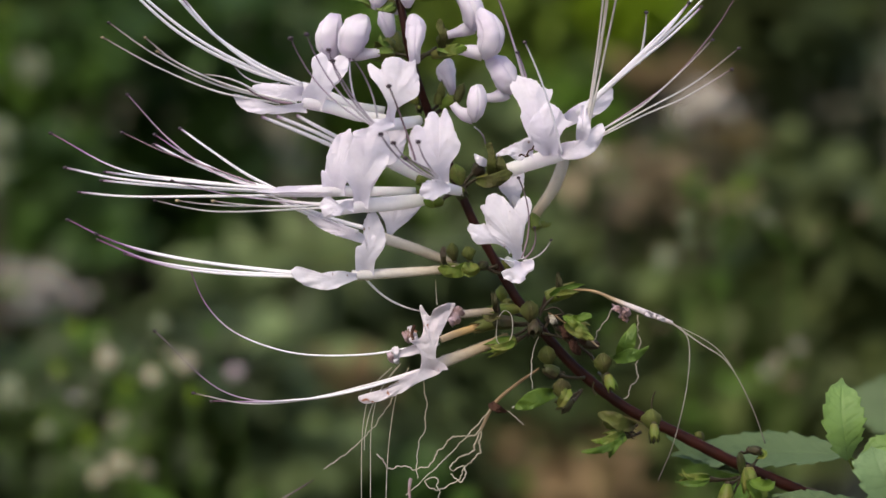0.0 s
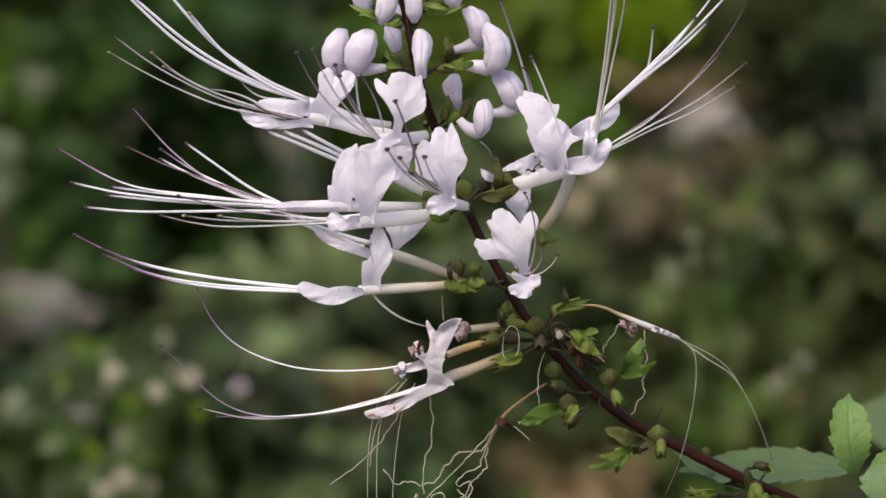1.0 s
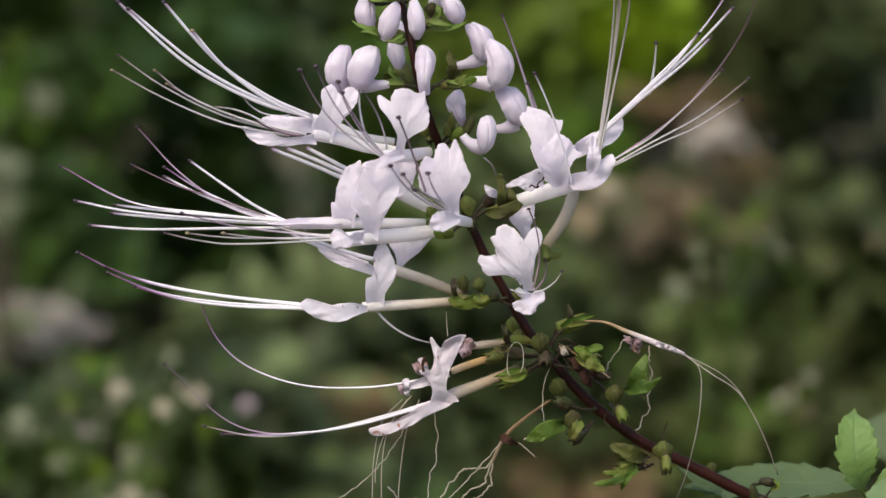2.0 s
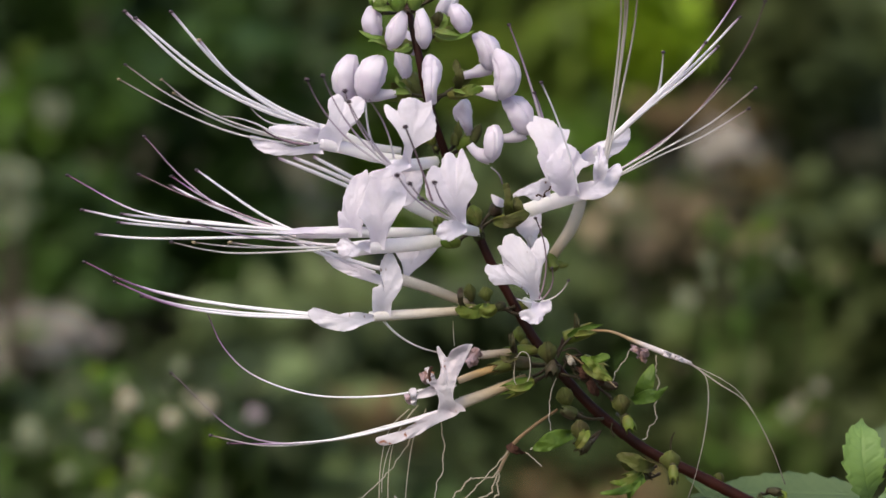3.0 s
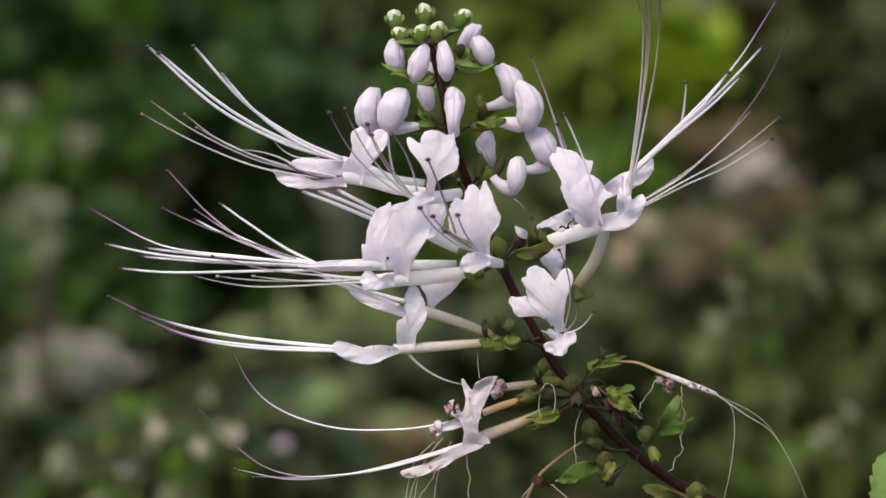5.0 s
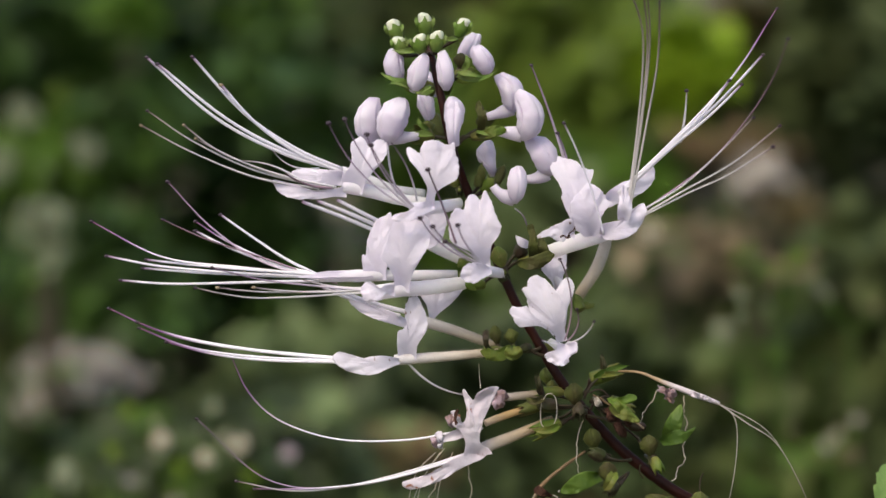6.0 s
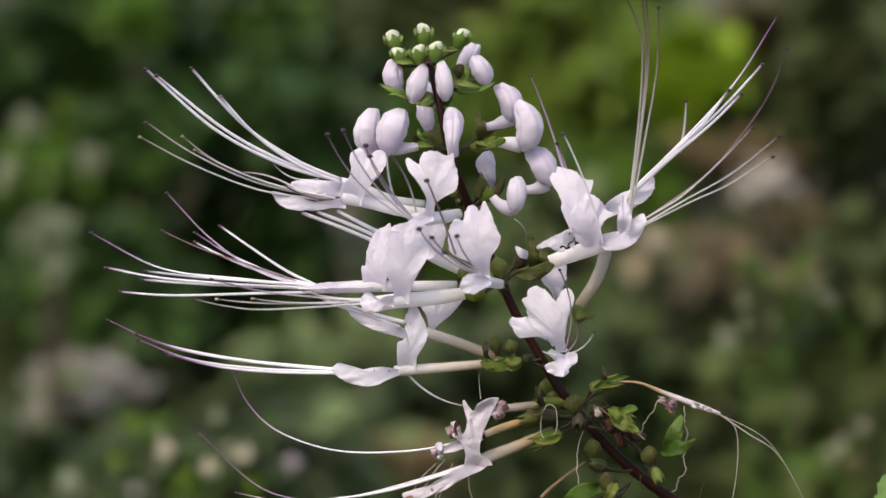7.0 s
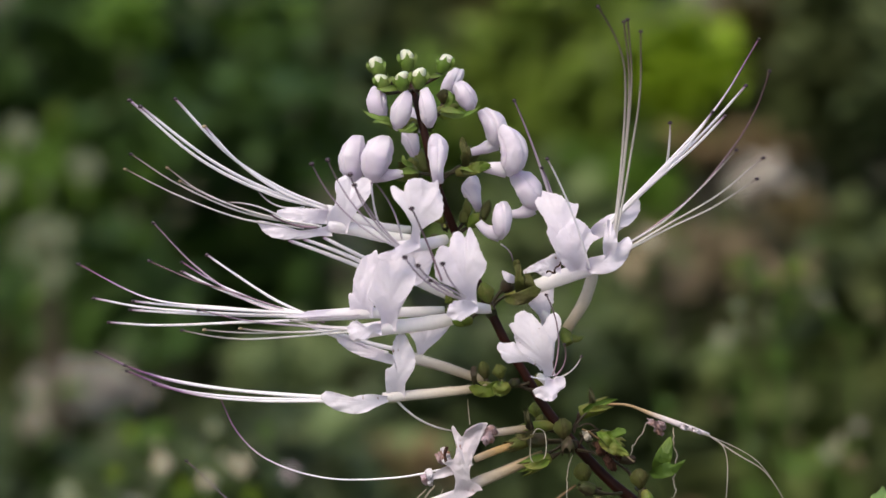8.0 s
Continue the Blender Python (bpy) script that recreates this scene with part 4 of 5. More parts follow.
for p in (((600, 602), (420, 582), (280, 552), (187, 510)), ((600, 604), (440, 586), (320, 565), (237, 535)), ((600, 606), (450, 598), (330, 580), (240, 545)),
          ((600, 608), (470, 604), (370, 592), (288, 570))):
    whisker(f, [at(x, y, 8 + i) for i, (x, y) in enumerate(p)], filament_violet, r=(3.4, 2.0), knob=4)
whisker(f, [at(715, 612, 5), at(760, 650, 3), at(815, 668, 1)], filament_clear, (2.6, 2.0), knob=0)
f = flower([at(868, 582, -4), at(800, 556, -3), at(750, 540, -2), at(715, 528, -1)], [9, 11, 12, 13, 12], tube_tan)
petal(f, "upper_lip", (756, 548), (768, 495), ((745, 552), (750, 527), (745, 506), (736, 492), (734, 478), (760, 468), (800, 466), (822, 470), (812, 482), (800, 497), (785, 510),
      (769, 520), (761, 531), (764, 550)), petal_speckled, near=-3, lift=1.0, tip=-3.0, creases=(0.45,))
petal(f, "lower_lip", (716, 540), (660, 520), ((706, 530), (676, 515), (640, 505), (611, 498), (618, 511), (635, 523), (655, 532), (680, 540), (702, 547), (716, 550)), near=1, lift=1.2, n=72)
for p in (((700, 528), (620, 500), (560, 474)), ((710, 520), (640, 500), (575, 474))):
    whisker(f, [at(x, y, 1) for x, y in p], filament_white, (4.0, 3.0), knob=0)

# small leftovers at the nodes
thread(plant, [at(838, 612, 2), at(839, 635, 2), at(841, 656, 3)], 1.4, filament_dry)
thread(plant, [at(904, 340, 5), at(914, 348, 4), at(921, 358, 3), at(925, 372, 3)], 2.2, filament_lilac, name="stalk")
bm = bmesh.new()
sheet(bm, [at(928, 404, 1), at(915, 398, 3), at(905, 388, 2)], [(6, 5), (9, 7), (4, 4)], ruffle=5, rows=10, cols=10, seed=seed())
part("petal_remnant", bm, petal_white, plant)

# fading flower low on the open side
f = flower([at(968, 712, 3), at(900, 740, 4), at(860, 755, 5), at(822, 771, 6)], [10, 11, 12, 13.5, 12], tube_fading, label="fading flower with a tan tube")
petal(f, "upper_lip", (766, 660), (762, 590), ((738, 668), (743, 648), (744, 633), (735, 613), (722, 603), (726, 598), (741, 600), (748, 582), (745, 563), (741, 546), (745, 541), (752, 552),
      (760, 560), (766, 549), (778, 541), (795, 536), (806, 538), (795, 544), (786, 553), (781, 564), (779, 582), (775, 602), (770, 622), (772, 638), (786, 646), (792, 656)), petal_wilted,
      near=9, lift=1.0, crumple=0.8, creases=(0.35, 0.48, 0.7), frill=0.5, grid=low)
petal(f, "lower_lip", (768, 656), (690, 690), ((758, 645), (736, 658), (716, 666), (700, 676), (680, 688), (656, 698), (640, 702), (632, 704), (637, 714), (650, 717), (673, 710),
      (700, 700), (726, 686), (746, 676), (772, 666), (784, 656)), petal_wilted, near=9, lift=1.4, creases=(0.4,), frill=0.6, grid=low, n=88)
whisker(f, [low(745, 655, 8), low(560, 708, 9), low(400, 700, 10), low(272, 590, 10)], filament_lilac, (2.4, 1.4), knob=4)
whisker(f, [low(745, 658, 8), low(560, 706, 9), low(440, 718, 10), low(340, 700, 10)], filament_clear, (3.2, 1.6), knob=4)
whisker(f, [low(745, 660, 8), low(600, 700, 9), low(480, 714, 10), low(372, 714, 10)], filament_violet, (3.2, 1.6), knob=4)
for p in (((700, 690), (640, 780), (568, 833)), ((745, 660), (752, 715), (750, 760), (738, 795), (735, 850))):
    thread(f, [low(x, y, 7) for x, y in p], 1.9, filament_dry, curl=3)

thread(f, [low(733, 577, 11), low(728, 590, 11), low(730, 603, 11)], 5, litter_brown, name="dry_crease")

# withered flowers beside it
f = flower([at(985, 662, 0), at(930, 668, 1), at(868, 674, 2)], [8, 9, 9, 8], tube_fading)
for x, y, s in ((872, 682, 11), (862, 672, 9), (880, 668, 8)):
    bm = bmesh.new()
    sheet(bm, [at(x - s, y - s, 3), at(x, y, 4), at(x + s * 0.6, y + s, 2)], [(s * 0.7, s * 0.6), (s, s), (s * 0.5, s * 0.7)], ruffle=12, seed=seed(),
          rows=14, cols=14)
    part("shrivelled_lobe", bm, petal_shrivelled, f)
f = flower([at(945, 688, 3), at(885, 704, 4), at(848, 718, 5)], [7, 8, 9, 8], tube_brown, label="withered tan flower tube")
for x, y, s in ((796, 706, 11), (788, 714, 10), (800, 718, 9), (768, 742, 9), (758, 750, 8), (768, 756, 7)):
    bm = bmesh.new()
    sheet(bm, [at(x - s * 0.4, y - s, 7), at(x, y, 9), at(x + s * 0.5, y + s, 7)], [(s * 0.6, s * 0.5), (s * 0.8, s * 0.7), (s * 0.4, s * 0.5)], ruffle=14,
          seed=seed(), rows=14, cols=14)
    part("shrivelled_lobe", bm, petal_shrivelled if s % 2 == 0 else petal_wilted, f)
lip(f, "side_lobe", [at(842, 722, 6), at(805, 735, 8), at(762, 750, 8)], [(6, 6), (9, 8), (8, 9), (5, 5)], petal_wilted, cup=0.6, ruffle=6)
whisker(f, [low(730, 616, 7), low(640, 630, 7), low(520, 628, 7), low(420, 595, 7), low(365, 545, 7), low(335, 480, 7)], filament_violet, (2.2, 1.5), knob=3)
for p in (((692, 652), (656, 690), (641, 750), (637, 820), (637, 905)), ((700, 652), (668, 700), (655, 760), (653, 830), (653, 905)),
          ((722, 652), (700, 700), (688, 770), (682, 840), (680, 905)), ((708, 645), (680, 680), (655, 725), (644, 770), (642, 800))):
    thread(f, [low(x, y, 8) for x, y in p], 1.6, filament_dry)

# withered flower that hangs out over the lower stem
f = flower([low(1004, 512, 0), low(1050, 514, 1), low(1090, 530, 1), low(1140, 550, 2), low(1192, 570, 2)], [2.4, 2.9, 3.8, 5.4, 6.8, 6.4, 4.4], tube_withered, label="withered flower bent over")
for x, y, s in ((1096, 547, 8), (1106, 553, 8), (1112, 550, 7), (1104, 562, 6), (1150, 555, 7), (1172, 562, 6)):
    bm = bmesh.new()
    sheet(bm, [low(x - s, y - s * 0.4, 4), low(x, y, 6), low(x + s, y + s * 0.5, 4)], [(s * 0.6, s * 0.5), (s * 0.8, s * 0.7), (s * 0.4, s * 0.4)], ruffle=14,
          seed=seed(), rows=14, cols=14)
    part("shrivelled_lobe", bm, petal_wilted if x > 1120 else petal_shrivelled, f)
for p, r in ((((1185, 566), (1240, 605), (1290, 640), (1330, 710), (1358, 785)), 1.9), (((1185, 568), (1250, 600), (1285, 630), (1315, 680), (1345, 745)), 1.4),
             (((1190, 570), (1220, 600), (1218, 680), (1195, 780), (1166, 852)), 1.5)):
    thread(f, [low(x, y, 3) for x, y in p], r, filament_faded)
thread(f, [low(1130, 556, 3), low(1133, 620, 4), low(1128, 670, 4), low(1106, 706, 4)], 2.0, filament_dry, curl=7)
thread(f, [low(1085, 545, 3), low(1075, 565, 4), low(1058, 580, 4), low(1050, 600, 4)], 1.5, filament_dry, curl=5)

# calyces of the lower stem: base, mouth, radii, stalk root, tone
lower_calyces = (
    ((912, 602), (868, 618), 8, 15, (945, 580), 4, calyx_green, 0), ((888, 568), (840, 580), 7, 12, (930, 572), 3, calyx_brown, 0),
    ((925, 546), (872, 550), 6, 11, (945, 555), 0, calyx_green, 0), ((940, 578), (936, 533), 7, 17, (958, 585), 8, calyx_brown, 1),
    ((946, 570), (944, 592), 6, 12, (958, 580), 10, calyx_dark, 0), ((905, 572), (872, 570), 10, 15, (940, 572), 5, calyx_dark, 1),
    ((880, 552), (872, 518), 5, 7, (900, 570), 3, calyx_dark, 1), ((902, 555), (898, 528), 5, 12, (940, 560), -3, calyx_green, 1),
    ((968, 526), (1016, 510), 12, 13, (950, 555), 2, calyx_green, 0), ((990, 520), (988, 482), 5, 6, (985, 524), 4, calyx_dark, 1),
    ((895, 600), (872, 608), 7, 12, (940, 575), 2, calyx_dark, 1), ((1000, 562), (1036, 584), 9, 14, (965, 565), 4, calyx_green, 0),
    ((1035, 606), (1062, 612), 10, 11, (985, 580), 2, calyx_dark, 1), ((1072, 668), (1066, 626), 8, 17, (1045, 625), 7, calyx_brown, 1),
    ((1076, 664), (1084, 688), 6, 11, (1060, 660), 8, calyx_green, 0), ((985, 662), (960, 650), 11, 13, (1035, 668), 6, calyx_dark, 1),
    ((974, 656), (965, 614), 7, 16, (1000, 660), 4, calyx_brown, 1), ((998, 716), (992, 672), 8, 16, (1030, 690), 10, calyx_brown, 1),
    ((1010, 712), (992, 720), 7, 14, (1030, 690), 9, calyx_dark, 0), ((1110, 764), (1068, 738), 9, 14, (1130, 752), 5, calyx_brown, 1),
    ((1105, 772), (1078, 778), 9, 15, (1135, 765), 6, calyx_green, 0), ((1157, 770), (1153, 726), 8, 19, (1166, 756), 12, calyx_brown, 1),
    ((1158, 752), (1160, 776), 6, 9, (1166, 748), 16, calyx_green, 0), ((1246, 790), (1238, 764), 5, 10, (1240, 790), -6, calyx_brown, 1),
    ((1255, 848), (1214, 852), 9, 12, (1310, 845), 5, calyx_green, 0), ((1328, 828), (1330, 866), 8, 15, (1325, 825), 11, calyx_green, 0),
    ((1318, 838), (1312, 800), 7, 9, (1322, 836), 6, calyx_dark, 1), ((1330, 795), (1352, 800), 6, 10, (1316, 800), 6, calyx_dark, 1),
    ((1290, 858), (1286, 896), 7, 14, (1318, 840), 8, calyx_green, 0), ((1355, 862), (1340, 890), 8, 16, (1360, 850), 12, calyx_green, 0),
)
for (x0, y0), (x1, y1), r0, r1, (sx, sy), near, mat, shut in lower_calyces:
    if shut and mat is not calyx_dark:
        hooded_calyx(low(x0, y0, near), low(x1, y1, near + 1), r1, mat, low(sx, sy, near * 0.3))
        continue
    calyx(low(x0, y0, near), low(x1, y1, near + 1), r0, r1 * (0.85 if shut else 1), mat, low(sx, sy, near * 0.3), hood=0.05 if shut else 0.4, hood_at=90 if x1 < x0 else 270,
          tooth=0.5 if shut else 0.8, close=0.7 if shut else 0.15)
# leafy calyx lobes: root, bend, tip, half width
lobe_green = material("fresh_calyx_lobe", (0.125, 0.205, 0.026), 0.5, bump=0.6, scale=800, vary=(0.05, 0.1, 0.016), amount=0.9, through_light=0.35, gloss=0.3)
for (x0, y0), (x1, y1), (x2, y2), w, near, mat in (
        ((1004, 690), (998, 706), (985, 722), 12, 13, calyx_green),
        ((1100, 778), (1086, 796), (1078, 812), 8, 10, lobe_green),
        ((998, 558), (1012, 572), (1022, 592), 10, 9, calyx_green), ((975, 524), (1000, 512), (1036, 502), 8, 6, lobe_green),
        ((985, 522), (1004, 518), (1024, 514), 7, 8, calyx_green), ((990, 520), (992, 502), (986, 484), 5, 5, calyx_dark),
        ((1258, 846), (1230, 846), (1200, 838), 7, 7, calyx_green), ((1256, 852), (1226, 858), (1196, 854), 8, 8, lobe_green),
        ((1240, 850), (1216, 844), (1208, 826), 4, 8, calyx_green), ((1330, 850), (1350, 862), (1376, 852), 14, 15, lobe_green),
        ((1330, 848), (1336, 868), (1350, 890), 13, 14, lobe_green), ((1322, 828), (1330, 850), (1326, 876), 11, 13, calyx_green),
        ((1350, 796), (1356, 806), (1340, 812), 5, 8, calyx_green), ((880, 552), (874, 534), (876, 514), 6, 6, calyx_dark),
        ((884, 556), (866, 566), (852, 556), 8, 7, calyx_brown), ((910, 606), (888, 616), (862, 612), 9, 8, calyx_green)):
    bm = bmesh.new()
    sheet(bm, [low(x0, y0, near), low(x1, y1, near + 2), low(x2, y2, near)], [(w * 0.36, w * 0.36), (w * 0.82, w * 0.78), (w * 0.6, w * 0.64), (1, 1)],
          facing=(0.1, -1, 0.4), cup=0.55, ruffle=8, rows=26, cols=16, teeth=3, ribs=4, seed=seed())
    part("calyx_lobe", bm, mat, plant)
# broad leafy lobes: root, heart, edge, nearness
for base, heart, rim, near, mat, grid in (
        ((1096, 638), (1112, 598), ((1092, 640), (1090, 616), (1098, 596), (1110, 581), (1124, 570), (1127, 590), (1122, 612), (1113, 626), (1102, 642)), 4, lobe_green, low),
        ((1088, 636), (1118, 626), ((1084, 632), (1100, 621), (1115, 614), (1132, 617), (1149, 609), (1141, 623), (1128, 635), (1110, 641), (1092, 643)), 8, lobe_green, low),
        ((1002, 570), (1026, 562), ((998, 566), (1010, 558), (1022, 555), (1035, 551), (1047, 556), (1040, 566), (1024, 570), (1004, 577)), 7, lobe_green, low),
        ((1002, 574), (1026, 584), ((1006, 566), (1024, 569), (1036, 580), (1051, 599), (1040, 601), (1020, 597), (1004, 586), (998, 576)), 9, calyx_green, low),
        ((978, 696), (942, 706), ((982, 690), (956, 686), (935, 692), (920, 706), (909, 723), (926, 727), (946, 721), (966, 712), (984, 704)), 10, lobe_green, low),
        ((1126, 756), (1086, 742), ((1128, 750), (1110, 740), (1090, 728), (1063, 727), (1059, 738), (1076, 748), (1090, 760), (1110, 764), (1128, 762)), 6, calyx_brown, low),
        ((1108, 774), (1066, 792), ((1106, 768), (1085, 780), (1060, 789), (1027, 800), (1050, 803), (1076, 798), (1096, 790), (1112, 780)), 10, lobe_green, low),
        ((1104, 770), (1074, 777), ((1104, 763), (1082, 767), (1062, 774), (1044, 780), (1061, 786), (1086, 785), (1107, 776)), 9, calyx_green, low),
        ((936, 430), (932, 398), ((930, 432), (926, 410), (928, 390), (924, 373), (930, 368), (936, 370), (940, 386), (943, 410), (942, 432)), 6, calyx_brown, at),
        ((908, 436), (940, 436), ((908, 431), (925, 427), (945, 420), (962, 415), (972, 423), (962, 436), (945, 446), (925, 448), (909, 442)), 6, calyx_brown, at),
        ((946, 430), (949, 408), ((940, 431), (941, 412), (944, 397), (951, 391), (958, 402), (963, 416), (960, 431)), 5, calyx_brown, at),
        ((900, 590), (868, 597), ((906, 585), (890, 580), (868, 588), (852, 584), (841, 590), (847, 600), (858, 607), (880, 607), (898, 598)), 6, calyx_green, at),
        ((862, 590), (850, 570), ((868, 592), (858, 582), (854, 570), (856, 557), (850, 552), (845, 562), (846, 576), (852, 588), (862, 598)), 7, calyx_dark, at),
        ((900, 582), (898, 595), ((890, 580), (883, 590), (886, 602), (896, 607), (908, 604), (916, 594), (910, 582)), 9, calyx_green, at),
        ((846, 204), (844, 176), ((838, 204), (840, 182), (835, 162), (842, 150), (850, 164), (854, 186), (852, 206)), 4, calyx_brown, at),
        ((840, 212), (866, 206), ((836, 208), (855, 200), (872, 194), (890, 200), (882, 210), (862, 217), (842, 216)), 6, calyx_green, at)):
    petal(plant, "calyx_lobe", base, heart, rim, mat, near=near, lift=2.0, curl=0.5, frill=0.5, crumple=0.45, grid=grid, rows=14, n=64)
for p in (((1158, 735), (1156, 705), (1162, 692)), ((1056, 700), (1050, 690), (1052, 676))):
    thread(plant, [low(x, y, 3) for x, y in p], 3.0, stalk_skin, name="stalk")
for p in (((1310, 850), (1330, 830), (1352, 800)), ((1320, 835), (1308, 860), (1300, 875)), ((960, 590), (1000, 600), (1050, 632)),
          ((965, 580), (985, 558), (998, 556)), ((960, 575), (930, 572), (900, 572)), ((955, 560), (965, 540), (980, 525))):
    thread(plant, [low(x, y, 5) for x, y in p], 4.2, stalk_skin, name="stalk")
# bracts and dry remains at the lower node
for x, y, s, mat in ((1016, 612, 17, litter_brown), (1000, 590, 13, litter_brown), (1008, 572, 10, calyx_dark), (978, 566, 11, filament_dry), (1030, 600, 11, litter_brown)):
    bm = bmesh.new()
    sheet(bm, [low(x - s * 0.5, y - s, 6), low(x, y, 8), low(x + s * 0.6, y + s, 6)], [(s * 0.4, s * 0.3), (s * 0.5, s * 0.5), (s * 0.2, s * 0.2)], ruffle=10,
          seed=seed(), rows=14, cols=14)
    part("dry_bract", bm, mat, plant)
thread(plant, [low(880, 560, 8), low(878, 600, 9), low(890, 612, 9), low(905, 595, 9), low(905, 560, 8), low(892, 550, 8), low(880, 565, 8)], 1.5, filament_dry,
       name="tendril")
thread(plant, [low(955, 590, 8), low(945, 620, 9), low(940, 665, 9), low(942, 690, 9)], 1.6, filament_dry, curl=4, name="tendril")

for p, r in ((((970, 553), (1002, 574), (1031, 591), (1058, 614)), 3.2), (((966, 560), (985, 579), (1004, 598), (1020, 621)), 2.6),
             (((962, 548), (980, 545), (1000, 556)), 2.4), (((972, 568), (990, 596), (1012, 604), (1040, 606)), 2.2)):
    thread(plant, [low(x, y, 7) for x, y in p], r, tube_dead if r > 3 else stalk_skin, curl=3)

# withered flower stalk with curled filaments
f = flower([low(955, 652, 5), low(915, 680, 6), low(875, 715, 7), low(848, 765, 7)], [3, 4, 4.5, 4], tube_dead, label="dried brown flower tube with curled threads")
bm = bmesh.new()
sheet(bm, [low(868, 715, 8), low(878, 725, 11), low(894, 730, 9)], [(5, 5), (8, 8), (5, 5)], ruffle=14, seed=seed(), rows=14, cols=14)
part("dry_bract", bm, litter_brown, f)
for p, curl in ((((870, 722), (820, 780), (770, 830), (715, 880)), 2), (((850, 760), (835, 772), (800, 775), (765, 815), (740, 830), (705, 828), (690, 830), (665, 808)), 7),
                (((848, 765), (835, 800), (800, 820), (798, 838), (820, 828), (815, 855), (795, 845)), 6),
                (((850, 765), (846, 800), (822, 830), (800, 858), (770, 870), (752, 855), (765, 850), (778, 868), (770, 885)), 7),
                (((945, 700), (935, 705), (925, 722), (905, 722)), 7), (((880, 725), (905, 735), (925, 752)), 2)):
    thread(f, [low(x, y, 8) for x, y in p], 2.4 if curl > 2 else 2.0, filament_dry, curl=curl)
thread(f, [low(490, 890, -14), low(528, 868, -10), low(552, 853, -8)], 2.4, filament_dark, name="dry_filament")
thread(f, [low(725, 850, 8), low(722, 868, 8), low(724, 890, 8)], 5, petal_shrivelled, name="shrivelled_lobe")

# ---- leaves at the foot of the spike ----
leaf_green = material("young_leaf", (0.165, 0.265, 0.095), 0.5, bump=0.4, scale=250, vary=(0.17, 0.29, 0.05), amount=0.7, through_light=0.3, gloss=0.3)
leaf_pale = material("grey_green_leaf", (0.16, 0.245, 0.11), 0.55, bump=0.4, scale=300, vary=(0.12, 0.19, 0.075), amount=0.7, through_light=0.25, gloss=0.3)

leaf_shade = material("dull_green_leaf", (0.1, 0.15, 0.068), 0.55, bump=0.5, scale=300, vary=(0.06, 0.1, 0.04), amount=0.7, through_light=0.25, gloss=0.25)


def leaf(spine, widths, mat, facing, ribs=7, teeth=8, cup=0.15, label=""):
    """A toothed leaf with a sunken midrib and side veins."""
    bm = bmesh.new()
    sheet(bm, spine, widths, facing=facing, cup=cup, ruffle=5, rounding=0.0, rows=90, cols=40, thick=2.5, teeth=teeth, ribs=ribs, seed=seed())
    return part("leaf", bm, mat, plant, label)


leaf([low(1507, 812, 14), low(1496, 745, 17), low(1495, 667, 12)], [(6, 6), (28, 30), (37, 39), (27, 30), (2, 2)], leaf_green, (0.05, -1, 0.35), label="bright young serrated leaf")
leaf([low(1510, 806, 2), low(1400, 800, -4), low(1190, 806, -14)], [(10, 10), (50, 45), (60, 55), (48, 40), (3, 3)], leaf_shade, (0, -0.62, 1), label="broad serrated leaf held level")
leaf([low(1592, 880, 22), low(1568, 840, 24), low(1550, 790, 20)], [(20, 20), (48, 50), (46, 46), (3, 3)], leaf_pale, (0, -1, 0.5))
leaf([low(1580, 920, 20), low(1480, 896, 14), low(1370, 878, 8)], [(10, 10), (34, 30), (34, 30), (3, 3)], leaf_shade, (0, -0.6, 1))
leaf([low(1680, 730, -80), low(1590, 715, -88), low(1505, 690, -92)], [(30, 30), (95, 90), (70, 66), (3, 3)], leaf_shade, (-0.2, -1, 0.6))
leaf([low(1620, 800, 5), low(1575, 790, 4), low(1530, 805, 4)], [(10, 10), (26, 24), (22, 22), (3, 3)], leaf_green, (-0.2, -1, 0.6))
leaf([low(1320, 840, -4), low(1260, 818, -8), low(1180, 770, -10)], [(6, 6), (14, 14), (16, 14), (2, 2)], leaf_shade, (0, -0.6, 1))
for p in (((1507, 812), (1530, 850), (1580, 900), (1640, 960)), ((1510, 806), (1545, 850), (1580, 905), (1640, 968)), ((1570, 880), (1590, 910), (1620, 950), (1648, 975)), ((1580, 920), (1600, 930), (1640, 960), (1655, 982))):
    thread(plant, [low(x, y, 10 - 2.5 * i) for i, (x, y) in enumerate(p)], 4, calyx_green, name="leaf_stalk")

# ---- the garden behind ----
soil = material("brown_soil", (0.108, 0.076, 0.044), 0.9, bump=0.8, scale=60, vary=(0.06, 0.075, 0.03), amount=1.0, spots=(0.2, 0.15, 0.11), spot_scale=22, spot_cut=0.66)
# the next two leaf colours are darkened to carry the bed's shade
foliage_shade = material("shade_toned_foliage", (0.052, 0.074, 0.025), 0.5, scale=40, vary=(0.026, 0.038, 0.014), amount=0.8, through_light=0.2, island=0.35, gloss=0.2)
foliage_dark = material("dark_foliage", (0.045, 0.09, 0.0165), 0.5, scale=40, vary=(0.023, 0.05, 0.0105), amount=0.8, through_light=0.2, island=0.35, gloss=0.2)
foliage_mid = material("green_foliage", (0.1, 0.185, 0.022), 0.5, scale=40, vary=(0.066, 0.13, 0.018), amount=0.8, through_light=0.25, island=0.35, gloss=0.2)
foliage_grey = material("grey_green_foliage", (0.1451, 0.1874, 0.0749), 0.5, scale=40, vary=(0.1028, 0.1451, 0.0535), amount=0.8, through_light=0.2, island=0.3, gloss=0.2)
